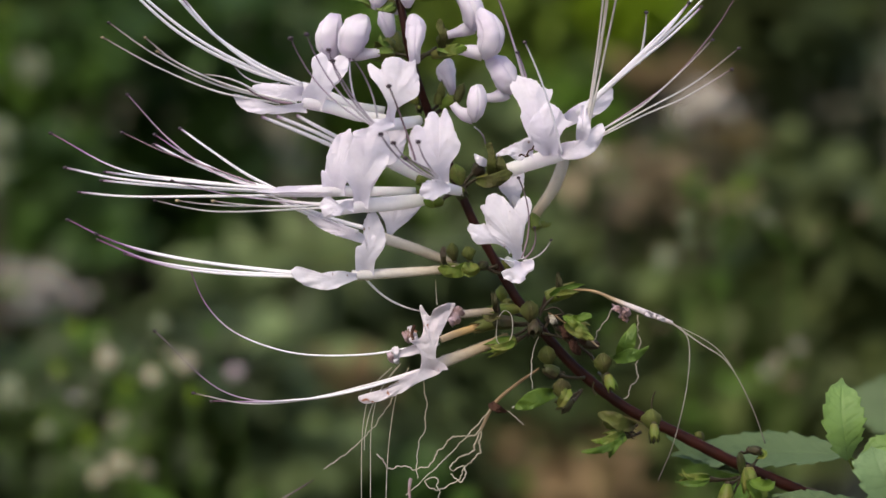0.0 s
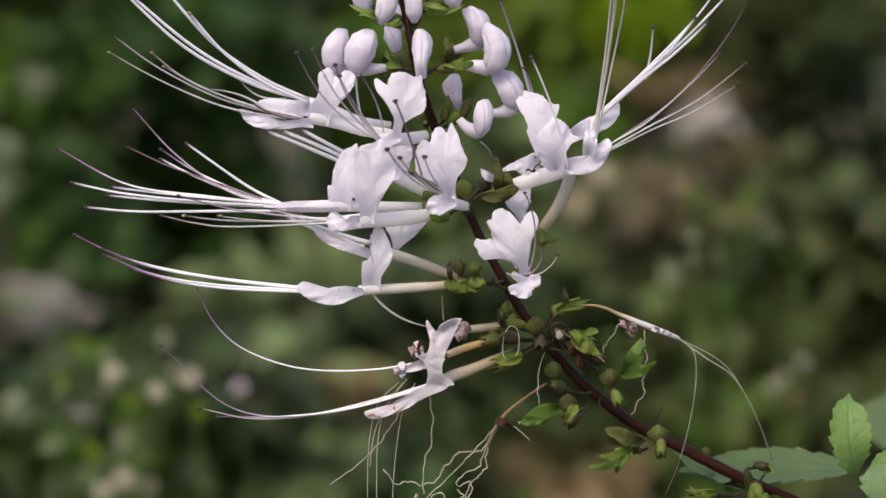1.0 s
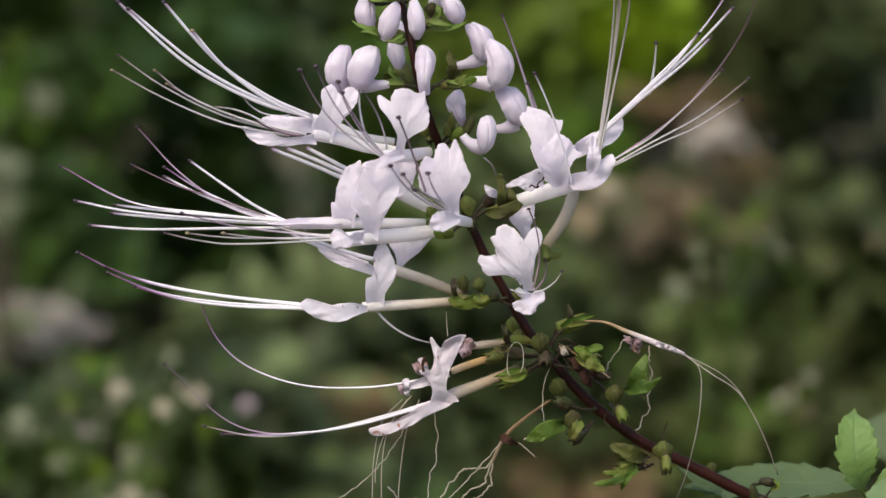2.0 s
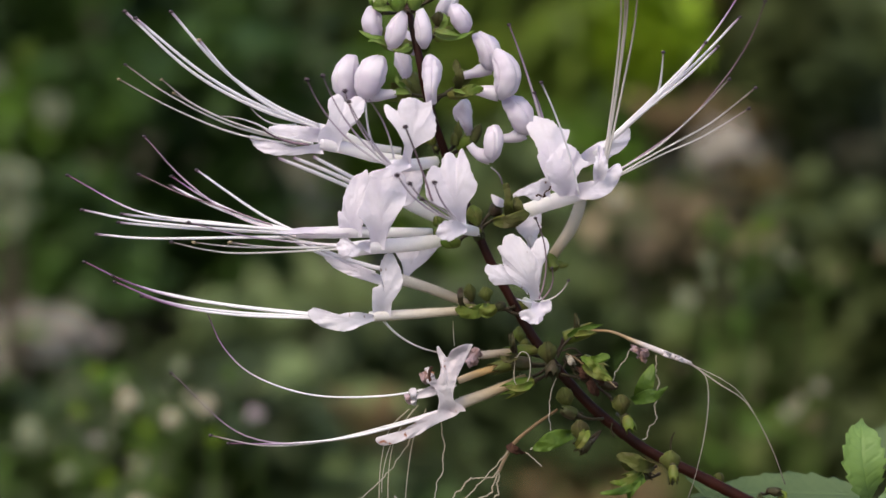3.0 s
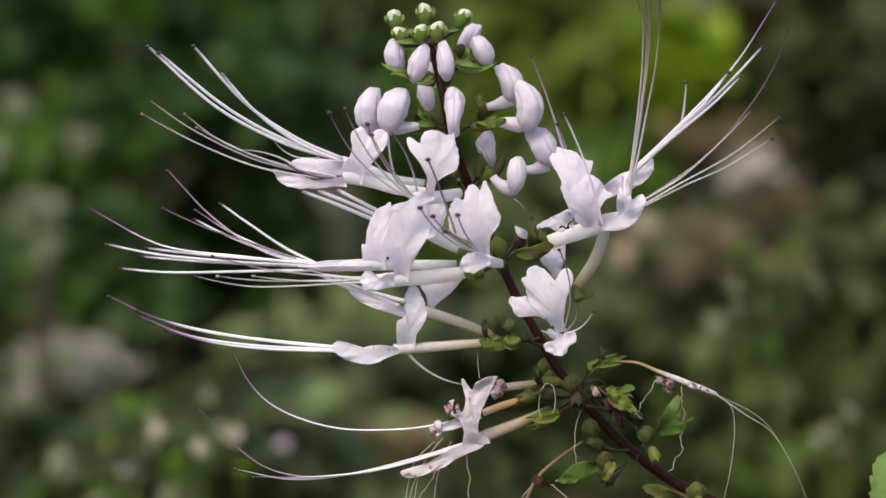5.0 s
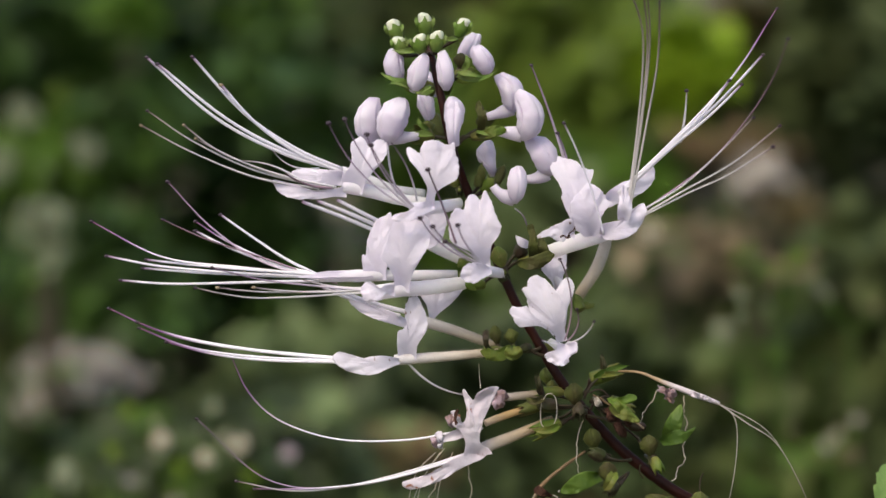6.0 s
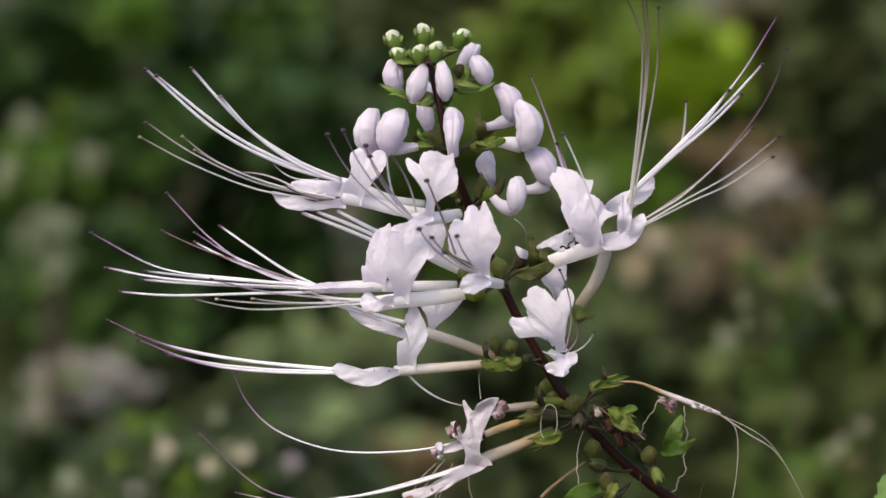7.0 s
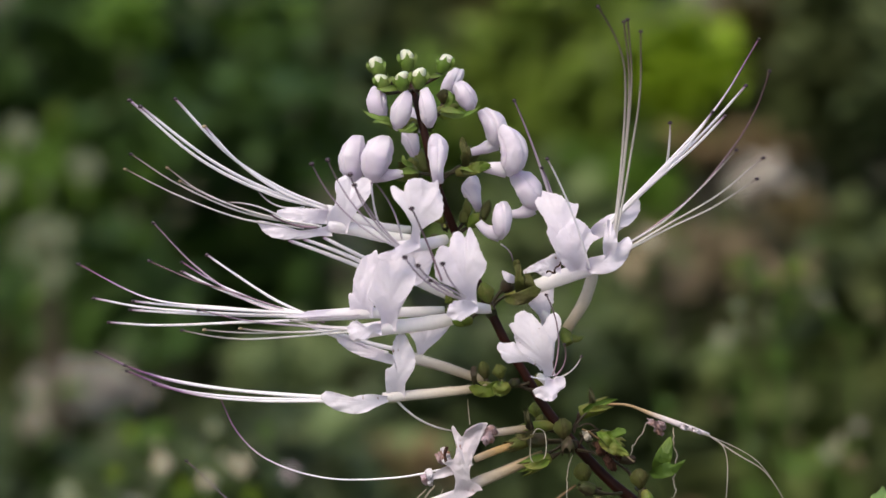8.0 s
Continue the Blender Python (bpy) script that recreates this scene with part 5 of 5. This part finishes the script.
foliage_bright = material("bright_foliage", (0.1605, 0.2301, 0.0321), 0.5, scale=40, vary=(0.1231, 0.1819, 0.02996), amount=0.8, through_light=0.3, island=0.3, gloss=0.2)
foliage_dull = material("dull_green_foliage", (0.09, 0.115, 0.036), 0.55, scale=40, vary=(0.055, 0.07, 0.024), amount=0.8, through_light=0.2, island=0.3, gloss=0.2)
foliage_umber = material("brown_olive_foliage", (0.12, 0.092, 0.034), 0.6, scale=40, vary=(0.07, 0.056, 0.022), amount=0.8, through_light=0.15, island=0.3, gloss=0.2)
foliage_lime = material("lime_foliage", (0.2418, 0.3627, 0.01926), 0.5, scale=40, vary=(0.1814, 0.2781, 0.01926), amount=0.8, through_light=0.3, island=0.3, gloss=0.2)
foliage_dry = material("dry_foliage", (0.2147, 0.1469, 0.075), 0.7, scale=40, vary=(0.1243, 0.0904, 0.045), amount=0.9, through_light=0.15, island=0.3, gloss=0.2)
far_petal = material("cream_petal", (0.8, 0.71, 0.58), 0.6, scale=80, vary=(0.62, 0.56, 0.4), amount=0.7, through_light=0.2, island=0.15)
far_lilac = material("pale_lilac_petal", (0.62, 0.52, 0.56), 0.6, scale=80, vary=(0.45, 0.36, 0.4), amount=0.7, through_light=0.2, island=0.15)
foliage_silver = material("silvery_foliage", (0.3842, 0.4181, 0.28), 0.6, scale=40, vary=(0.2825, 0.3164, 0.2), amount=0.7, through_light=0.2, island=0.2, gloss=0.2)
dead_tan = material("tan_dead_leaf", (0.29, 0.225, 0.15), 0.7, scale=40, vary=(0.2, 0.15, 0.09), amount=0.8, through_light=0.15, island=0.25, gloss=0.2)
dead_pale = material("pale_dead_leaf", (0.57, 0.52, 0.46), 0.7, scale=40, vary=(0.42, 0.37, 0.32), amount=0.8, through_light=0.15, island=0.25, gloss=0.2)
stone_pale = material("pale_stone", (0.56, 0.51, 0.47), 0.8, bump=0.6, scale=50, vary=(0.4, 0.35, 0.32), amount=0.9)
stone_tan = material("tan_stone", (0.27, 0.21, 0.15), 0.8, bump=0.6, scale=50, vary=(0.17, 0.135, 0.1), amount=0.9)
twig_bark = material("twig_bark", (0.07, 0.05, 0.035), 0.8, bump=0.6, scale=200)

# ground: one sheet, fine near the plants and coarse to the horizon
bm = bmesh.new()
lines = [-600, -150, -40, -12, -6] + [x * 0.25 for x in range(-16, 17)] + [6, 12, 40, 150, 600]
rows_y = [-600, -150, -40, -12, -4, -2] + [y * 0.25 for y in range(-4, 33)] + [10, 14, 40, 150, 600]
verts = [[bm.verts.new((x, y, (0.04 * noise.noise((x * 1.3, y * 1.3, 0)) if abs(x) < 5 and -1 < y < 9 else 0))) for x in lines] for y in rows_y]
for i in range(len(rows_y) - 1):
    for j in range(len(lines) - 1):
        bm.faces.new((verts[i][j], verts[i][j + 1], verts[i + 1][j + 1], verts[i + 1][j]))
tagged(part("ground", bm, soil, None), "brown garden soil with weeds and dry litter", "ground", kind="structure")


def leaf_cloud(rng, spots, length, width, droop=0.5):
    """Vertices and faces of many small folded leaves at the given spots."""
    vs, fs = [], []
    for c in spots:
        k = len(vs)
        d = Vector((rng.gauss(0, 1), rng.gauss(0, 1), rng.gauss(0.1, droop))).normalized()
        side = d.cross(Vector((rng.gauss(0, 0.3), rng.gauss(0, 0.3), 1))).normalized()
        up = side.cross(d)
        ln, wd = length * rng.uniform(0.6, 1.3), width * rng.uniform(0.7, 1.25)
        for f, w, h in ((0, 0.04, 0), (0.3, 0.42, 0.05), (0.65, 0.4, 0.02), (1.0, 0.03, -0.12)):
            for s in (-1, 0, 1):
                vs.append(c + d * (ln * f) + side * (s * w * wd) + up * (h * ln + abs(s) * w * wd * 0.35))
        for r in range(3):
            for s in range(2):
                a = k + r * 3 + s
                fs.append((a, a + 1, a + 4, a + 3))
    return vs, fs


def raw(name, vs, fs, mat, parent):
    me = bpy.data.meshes.new(name)
    me.from_pydata([tuple(v) for v in vs], [], fs)
    me.materials.append(mat)
    me.polygons.foreach_set("use_smooth", [True] * len(me.polygons))
    ob = new(name, me)
    ob.parent = parent
    return ob


def yonder(x, y, away):
    """A place in the garden, away: metres behind the flowering stem, on the same grid."""
    return LAYOUT @ at(x, y, -away * 1000)


def shrub(x, y, away, rx, ry, rz, leaves, length, mat, label, k, category="shrub", name="shrub"):
    """A leafy bush: bent stems from the ground and clumps of small leaves with gaps between."""
    rng = random.Random(k)
    c = yonder(x, y, away)
    top = thing(name, label, category, Matrix.Translation((c.x, c.y, 0)), "garden shrubs")
    cz = max(c.z, 0.04)
    spots, heads = [], []
    clumps = max(5, leaves // 40)
    for i in range(clumps):
        a, h = rng.uniform(0, 2 * math.pi), rng.uniform(-1, 1)
        r = math.sqrt(1 - h * h) * rng.uniform(0.3, 1)
        heads.append(Vector((math.cos(a) * r * rx, math.sin(a) * r * ry, max(cz + h * rz, 0.03))))
    for i in range(leaves):
        q = rng.choice(heads)
        s = 0.38
        spots.append(q + Vector((rng.gauss(0, rx * s * 0.5), rng.gauss(0, ry * s * 0.5), rng.gauss(0, rz * s * 0.5))))
    spots = [Vector((p.x, p.y, max(p.z, 0.02))) for p in spots]
    vs, fs = leaf_cloud(rng, spots, length, length * 0.6)
    tagged(raw("foliage", vs, fs, mat, top), kind="stuff")
    for q in heads[:6]:
        b = bmesh.new()
        sweep(b, [Vector((q.x * 0.1, q.y * 0.1, -0.01)), Vector((q.x * 0.5, q.y * 0.4, q.z * 0.55)), q], [40, 26, 12], 10, 6, wobble=0.2)
        part("branch", b, twig_bark, top)
    return top


def on_ground(x, y):
    """Where the line from the standing point through the grid place meets the ground."""
    a = LAYOUT @ Vector((0, -REACH, 0))
    b = LAYOUT @ at(x, y)
    return a + (b - a) * (a.z / (a.z - b.z))


DARK = "dark green leafy garden shrub, out of focus"
DULL = "dull grey-green leafy weeds, out of focus"
GREEN = "green leafy garden shrub, out of focus"
GREY = "grey-green broad-leaved garden plant, out of focus"
LIME = "lime green leafy weeds, out of focus"
DEAD = "pale dead weed with dry leaves, out of focus"
DRY = "dry brown leafy weeds, out of focus"
# dense dark shrubs near 90,490 and 130,470 take the place of shadowed gaps
garden_shrubs = (
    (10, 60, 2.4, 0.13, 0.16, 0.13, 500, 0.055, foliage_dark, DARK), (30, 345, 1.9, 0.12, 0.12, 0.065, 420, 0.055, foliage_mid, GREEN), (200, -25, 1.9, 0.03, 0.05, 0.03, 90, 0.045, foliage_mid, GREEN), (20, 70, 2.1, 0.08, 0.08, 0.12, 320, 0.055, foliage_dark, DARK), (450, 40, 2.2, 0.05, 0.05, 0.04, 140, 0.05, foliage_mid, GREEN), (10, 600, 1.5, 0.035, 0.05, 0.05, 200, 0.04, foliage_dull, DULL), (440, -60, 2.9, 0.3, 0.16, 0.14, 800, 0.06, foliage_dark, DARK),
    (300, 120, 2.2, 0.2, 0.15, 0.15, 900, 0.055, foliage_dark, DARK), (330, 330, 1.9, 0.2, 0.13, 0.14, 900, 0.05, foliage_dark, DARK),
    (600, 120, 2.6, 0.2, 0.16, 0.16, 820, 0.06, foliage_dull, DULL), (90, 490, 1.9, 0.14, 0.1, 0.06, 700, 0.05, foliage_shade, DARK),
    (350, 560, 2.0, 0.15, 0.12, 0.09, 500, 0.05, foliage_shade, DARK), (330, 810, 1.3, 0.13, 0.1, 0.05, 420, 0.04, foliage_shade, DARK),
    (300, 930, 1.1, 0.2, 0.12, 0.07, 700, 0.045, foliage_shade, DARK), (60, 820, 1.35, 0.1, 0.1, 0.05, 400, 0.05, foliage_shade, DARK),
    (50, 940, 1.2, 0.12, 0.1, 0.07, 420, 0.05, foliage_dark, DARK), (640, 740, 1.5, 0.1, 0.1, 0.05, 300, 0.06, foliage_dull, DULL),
    (640, 572, 1.8, 0.075, 0.1, 0.05, 220, 0.07, foliage_grey, GREY), (570, 925, 1.25, 0.1, 0.1, 0.06, 260, 0.08, foliage_grey, GREY), (720, 980, 1.2, 0.08, 0.08, 0.05, 260, 0.05, foliage_dark, DARK),
    (800, 300, 2.3, 0.14, 0.12, 0.12, 500, 0.055, foliage_mid, GREEN), (800, 60, 3.0, 0.2, 0.16, 0.12, 600, 0.06, foliage_mid, GREEN),
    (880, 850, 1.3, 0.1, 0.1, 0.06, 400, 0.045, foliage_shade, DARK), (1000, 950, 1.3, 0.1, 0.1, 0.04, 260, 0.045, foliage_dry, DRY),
    (1130, 640, 1.7, 0.13, 0.1, 0.09, 400, 0.06, foliage_grey, GREY), (1250, 800, 1.4, 0.14, 0.1, 0.08, 450, 0.06, foliage_dull, DULL), (1160, 690, 1.4, 0.05, 0.05, 0.04, 150, 0.05, foliage_grey, GREY),
    (1060, 150, 3.0, 0.13, 0.13, 0.1, 420, 0.06, foliage_bright, GREEN), (1200, 90, 3.4, 0.14, 0.13, 0.08, 380, 0.06, foliage_lime, LIME),
    (1190, 240, 2.8, 0.13, 0.1, 0.05, 320, 0.05, foliage_mid, GREEN), (980, 330, 2.4, 0.12, 0.12, 0.1, 400, 0.055, foliage_mid, GREEN),
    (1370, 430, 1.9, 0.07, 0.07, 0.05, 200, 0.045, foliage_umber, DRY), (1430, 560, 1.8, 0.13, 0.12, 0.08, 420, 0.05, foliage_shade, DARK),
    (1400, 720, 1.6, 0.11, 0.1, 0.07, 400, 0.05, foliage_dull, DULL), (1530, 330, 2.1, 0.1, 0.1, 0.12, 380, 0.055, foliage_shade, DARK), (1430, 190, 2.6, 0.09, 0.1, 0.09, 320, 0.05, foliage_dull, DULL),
    (1480, 100, 2.4, 0.13, 0.12, 0.12, 520, 0.055, foliage_dull, DULL), (1560, 640, 1.4, 0.12, 0.1, 0.1, 420, 0.06, foliage_dull, DULL),
    (1310, 60, 3.0, 0.13, 0.12, 0.06, 420, 0.06, foliage_umber, DRY), (1270, 210, 2.4, 0.07, 0.08, 0.04, 160, 0.05, foliage_dry, DRY),
    (1500, 60, 2.2, 0.1, 0.1, 0.08, 360, 0.05, foliage_dull, DULL), (1160, 40, 2.8, 0.09, 0.08, 0.07, 260, 0.05, foliage_mid, GREEN), (118, 628, 1.3, 0.046, 0.03, 0.013, 900, 0.014, dead_pale, DEAD),
    (58, 390, 1.2, 0.02, 0.02, 0.018, 120, 0.014, foliage_silver, GREY), (1325, 308, 1.35, 0.026, 0.03, 0.016, 90, 0.016, dead_pale, DEAD),
    (1228, 448, 1.35, 0.06, 0.04, 0.04, 60, 0.03, dead_tan, DEAD), (930, 390, 1.9, 0.06, 0.06, 0.05, 260, 0.05, foliage_grey, GREY), (1215, 440, 1.4, 0.06, 0.04, 0.04, 200, 0.035, foliage_dull, DULL), (35, 712, 1.3, 0.018, 0.03, 0.013, 70, 0.014, dead_pale, DEAD),
    (690, 840, 1.2, 0.03, 0.03, 0.03, 150, 0.03, foliage_dry, DRY),
    (1092, 965, 1.2, 0.05, 0.03, 0.025, 200, 0.03, foliage_dry, DRY), (130, 470, 1.5, 0.09, 0.08, 0.035, 600, 0.04, foliage_dark, DARK),
    (1290, 130, 2.6, 0.12, 0.08, 0.06, 300, 0.05, foliage_mid, GREEN), (1420, 640, 1.5, 0.07, 0.07, 0.05, 300, 0.045, foliage_dull, DULL),
    (615, 940, 1.1, 0.05, 0.04, 0.05, 120, 0.05, foliage_grey, GREY), (500, 850, 1.15, 0.05, 0.04, 0.04, 150, 0.06, foliage_grey, GREY), (930, 20, 2.8, 0.14, 0.1, 0.1, 420, 0.055, foliage_bright, GREEN),
    (500, 700, 1.45, 0.06, 0.06, 0.04, 120, 0.06, foliage_grey, GREY), (1190, 100, 2.1, 0.05, 0.06, 0.04, 220, 0.05, foliage_lime, LIME),
    (1205, 140, 2.4, 0.055, 0.06, 0.06, 200, 0.045, foliage_lime, LIME), (1345, 45, 2.3, 0.06, 0.05, 0.045, 240, 0.045, foliage_umber, DRY),
    (1245, 258, 2.0, 0.055, 0.04, 0.022, 140, 0.035, foliage_dry, DRY), (1400, 210, 2.2, 0.05, 0.05, 0.05, 160, 0.045, foliage_dull, DULL),
    (1470, 20, 2.6, 0.1, 0.08, 0.06, 260, 0.05, foliage_dark, DARK), (1120, 300, 2.0, 0.07, 0.06, 0.05, 220, 0.045, foliage_mid, GREEN),
    (880, 700, 1.35, 0.11, 0.08, 0.05, 600, 0.045, foliage_shade, DARK), (1140, 590, 1.6, 0.05, 0.05, 0.04, 130, 0.06, foliage_grey, GREY),
    (590, 895, 1.15, 0.03, 0.03, 0.022, 110, 0.028, foliage_silver, GREY), (1330, 180, 2.1, 0.05, 0.05, 0.04, 240, 0.045, foliage_dull, DULL), (905, 95, 2.2, 0.08, 0.08, 0.07, 420, 0.05, foliage_bright, GREEN), (1010, 195, 2.1, 0.06, 0.06, 0.05, 300, 0.045, foliage_bright, GREEN), (850, -30, 2.6, 0.12, 0.1, 0.07, 260, 0.05, foliage_dry, DRY),
    (1050, 25, 2.2, 0.06, 0.06, 0.06, 260, 0.045, foliage_bright, GREEN), (1000, 75, 2.3, 0.05, 0.05, 0.04, 120, 0.045, foliage_dry, DRY),
)
for k, row in enumerate(garden_shrubs):
    shrub(*row, k + 11)

# low weeds that go on over the soil to both sides of the bed
rng = random.Random(77)
spots = []
while len(spots) < 9000:
    x, y = rng.uniform(-4, 4), rng.uniform(-1.5, 8)
    if noise.noise((x * 1.6, y * 1.6, 3)) > -0.1 and abs(x) > 0.3 + 0.24 * max(y, 0):
        for i in range(6):
            spots.append(Vector((x + rng.gauss(0, 0.04), y + rng.gauss(0, 0.04), 0.02 + abs(rng.gauss(0, 0.05)))))
vs, fs = leaf_cloud(rng, spots, 0.06, 0.03)
tagged(raw("garden_weeds", vs, fs, foliage_mid, None), "low green weeds scattered over garden soil", "weeds", kind="stuff")


def weed_flower(x, y, away, size, mat, label, k):
    """A thin stem from the ground with one ragged round head of small petals."""
    rng = random.Random(900 + k)
    c = yonder(x, y, away)
    top = thing("weed_flower", label, "flower", Matrix.Translation((c.x, c.y, 0)), "pale weed flowers")
    b = bmesh.new()
    sweep(b, [Vector((0.02, 0.01, -0.01)), Vector((0.012, 0, c.z * 0.5)), Vector((0, 0, c.z))], [4, 3.5, 3], 10, 6, wobble=0.2)
    part("stem", b, foliage_mid, top)
    spots = []
    for i in range(110):
        d = Vector((rng.gauss(0, 1), rng.gauss(0, 1), rng.gauss(0.2, 1))).normalized()
        spots.append(Vector((0, 0, c.z)) + d * (size * rng.uniform(0.2, 0.85)))
    vs, fs = leaf_cloud(rng, spots, size * 0.4, size * 0.36, droop=1)
    raw("flower_head", vs, fs, mat, top)
    for i in range(5):
        vs, fs = leaf_cloud(rng, [Vector((0.008, 0, c.z * (0.25 + 0.14 * i)))], 0.022, 0.012)
        raw("leaf", vs, fs, foliage_mid, top)
    return top


CREAM = "cream ragged flower head on a thin green stem"
PINK = "pale lilac flower head on a thin green stem"
# leafy tips whose pale colour imitates highlights on shiny leaves
OLIVE = "pale green leafy tip on a thin stem, paled for leaf highlights"
for k, (x, y, away, size, mat, label) in enumerate((
        (265, 750, 0.42, 0.0044, far_petal, CREAM), (346, 782, 0.42, 0.004, far_petal, CREAM), (405, 758, 0.45, 0.004, far_petal, CREAM),
        (492, 774, 0.45, 0.004, far_lilac, PINK), (360, 690, 0.45, 0.004, foliage_silver, OLIVE), (95, 812, 0.5, 0.0068, foliage_silver, OLIVE),
        (290, 936, 0.5, 0.0055, far_petal, CREAM), (330, 950, 0.52, 0.005, far_petal, CREAM), (252, 958, 0.5, 0.0045, far_petal, CREAM), (232, 890, 0.5, 0.0045, foliage_lime, OLIVE), (287, 868, 0.5, 0.004, far_lilac, PINK),
        (442, 950, 0.5, 0.0045, foliage_grey, OLIVE), (210, 700, 0.5, 0.004, foliage_lime, OLIVE), (135, 236, 0.9, 0.0105, foliage_silver, OLIVE),
        (242, 252, 0.9, 0.011, foliage_mid, OLIVE), (20, 176, 0.9, 0.012, foliage_silver, OLIVE), (90, 140, 0.9, 0.009, foliage_bright, OLIVE), (-16, 262, 0.9, 0.012, foliage_silver, OLIVE),
        (228, 355, 1.0, 0.009, foliage_mid, OLIVE), (1130, 390, 0.7, 0.007, far_petal, CREAM), (1388, 440, 0.6, 0.0062, foliage_bright, OLIVE),
        (1312, 438, 0.6, 0.006, foliage_grey, OLIVE), (1480, 784, 0.55, 0.005, dead_tan, CREAM), (1440, 768, 0.55, 0.0035, dead_pale, CREAM),
        (1492, 722, 0.55, 0.0035, dead_pale, CREAM), (1255, 568, 0.7, 0.007, foliage_silver, OLIVE), (880, 830, 0.8, 0.008, foliage_grey, OLIVE),
        (1345, 610, 0.9, 0.009, foliage_mid, OLIVE), (1000, 250, 1.0, 0.01, foliage_mid, OLIVE), (420, 815, 0.5, 0.004, foliage_lime, OLIVE),
        (300, 800, 0.5, 0.004, foliage_lime, OLIVE), (180, 770, 0.5, 0.004, foliage_lime, OLIVE), (450, 700, 0.5, 0.004, foliage_mid, OLIVE),
        (160, 880, 0.5, 0.0045, foliage_silver, OLIVE), (1420, 400, 0.9, 0.008, foliage_grey, OLIVE), (1300, 760, 0.8, 0.008, foliage_grey, OLIVE))):
    weed_flower(x, y, away, size, mat, label, k)


def weed_spray(x, y, away, wide, high, heads, size, mats, label, k):
    """A branching weed: one stem, thin branches and small heads of a few petals or leaf tips."""
    rng = random.Random(1700 + k)
    c = yonder(x, y, away)
    top = thing("weed_plant", label, "weed", Matrix.Translation((c.x, c.y, 0)), "branching weeds")
    fork = Vector((0, 0, c.z - high))
    b = bmesh.new()
    sweep(b, [Vector((0.012, 0.01, -0.01)), Vector((0.006, 0, c.z * 0.45)), fork], [6, 5, 4], 10, 6, wobble=0.2)
    part("stem", b, foliage_mid, top)
    for i in range(heads):
        tip = Vector((rng.gauss(0, wide * 0.5), rng.uniform(-0.03, 0.03), c.z + rng.gauss(0, high * 0.5)))
        b = bmesh.new()
        sweep(b, [fork, fork.lerp(tip, 0.55) + Vector((0, 0, -high * 0.2)), tip], [3, 2.4, 1.8], 8, 5)
        branch = part("branch", b, foliage_mid, top)
        s = size * rng.uniform(0.6, 1.25)
        spots = [tip + Vector((rng.gauss(0, 1), rng.gauss(0, 1), rng.gauss(0, 1))).normalized() * (s * rng.uniform(0.2, 0.8)) for j in range(34)]
        vs, fs = leaf_cloud(rng, spots, s * 0.5, s * 0.42, droop=1)
        raw("flower_head" if mats[i % len(mats)] in (far_petal, far_lilac) else "leaf_tip", vs, fs, mats[i % len(mats)], branch)
    return top


# added sprays at lower left: their pale heads stand in for glints on leaves
SPRAY = "branching green weed with small pale flower heads"
for k, row in enumerate((
        (310, 772, 0.46, 0.034, 0.016, 11, 0.0024, (foliage_lime, far_petal, foliage_silver, foliage_bright), SPRAY),
        (190, 836, 0.52, 0.03, 0.02, 9, 0.0026, (foliage_silver, foliage_lime, far_lilac, foliage_bright), SPRAY),
        (330, 900, 0.5, 0.034, 0.018, 10, 0.0025, (far_petal, foliage_bright, foliage_lime), SPRAY),
        (1462, 762, 0.55, 0.024, 0.014, 7, 0.0024, (dead_tan, foliage_bright, far_petal), SPRAY),
        (1352, 440, 0.62, 0.026, 0.016, 8, 0.003, (foliage_bright, foliage_mid, foliage_silver), "branching green weed with pale leaf tips"),
        (1300, 640, 0.7, 0.03, 0.02, 6, 0.0034, (foliage_grey, foliage_mid, dead_tan), "branching green weed with pale leaf tips"),
        (95, 250, 0.9, 0.05, 0.03, 8, 0.0045, (foliage_silver, foliage_mid, foliage_grey), "branching green weed with pale leaf tips"),
        (1368, 430, 0.42, 0.02, 0.026, 9, 0.0034, (foliage_bright, foliage_grey, foliage_bright), "branching green weed with pale leaf tips"),
        (1298, 470, 0.42, 0.014, 0.02, 6, 0.0034, (foliage_bright, foliage_mid, foliage_silver), "branching green weed with pale leaf tips"),
        (1486, 506, 0.5, 0.024, 0.014, 6, 0.0034, (dead_tan, foliage_grey, dead_pale), "branching weed with dry tan leaf tips"))):
    weed_spray(*row, k)


def stone(x, y, wide, deep, high, mat, label, k, name="stone", category="stone"):
    """A weathered field stone, half sunk in the soil."""
    p = on_ground(x, y)
    b = bmesh.new()
    made = bmesh.ops.create_icosphere(b, subdivisions=3, radius=1.0)["verts"]
    for v in made:
        q = v.co * (1 + 0.3 * noise.noise(v.co * 1.3 + Vector((k, 0, 0))) + 0.08 * noise.noise(v.co * 5))
        v.co = Vector((q.x * wide, q.y * deep, q.z * high + high * 0.5))
    ob = part(name, b, mat, None)
    ob.location = (p.x, p.y, 0)
    tagged(ob, label, category, "field stones")


for k, (x, y, wide, deep, high) in enumerate(((118, 646, 0.042, 0.06, 0.016), 
                                              (1225, 455, 0.07, 0.08, 0.03), (1260, 490, 0.05, 0.06, 0.02))):
    stone(x, y, wide, deep, high, stone_tan if x > 800 else stone_pale, "tan weathered stone lying on soil" if x > 800 else "pale weathered stone lying on soil", k)
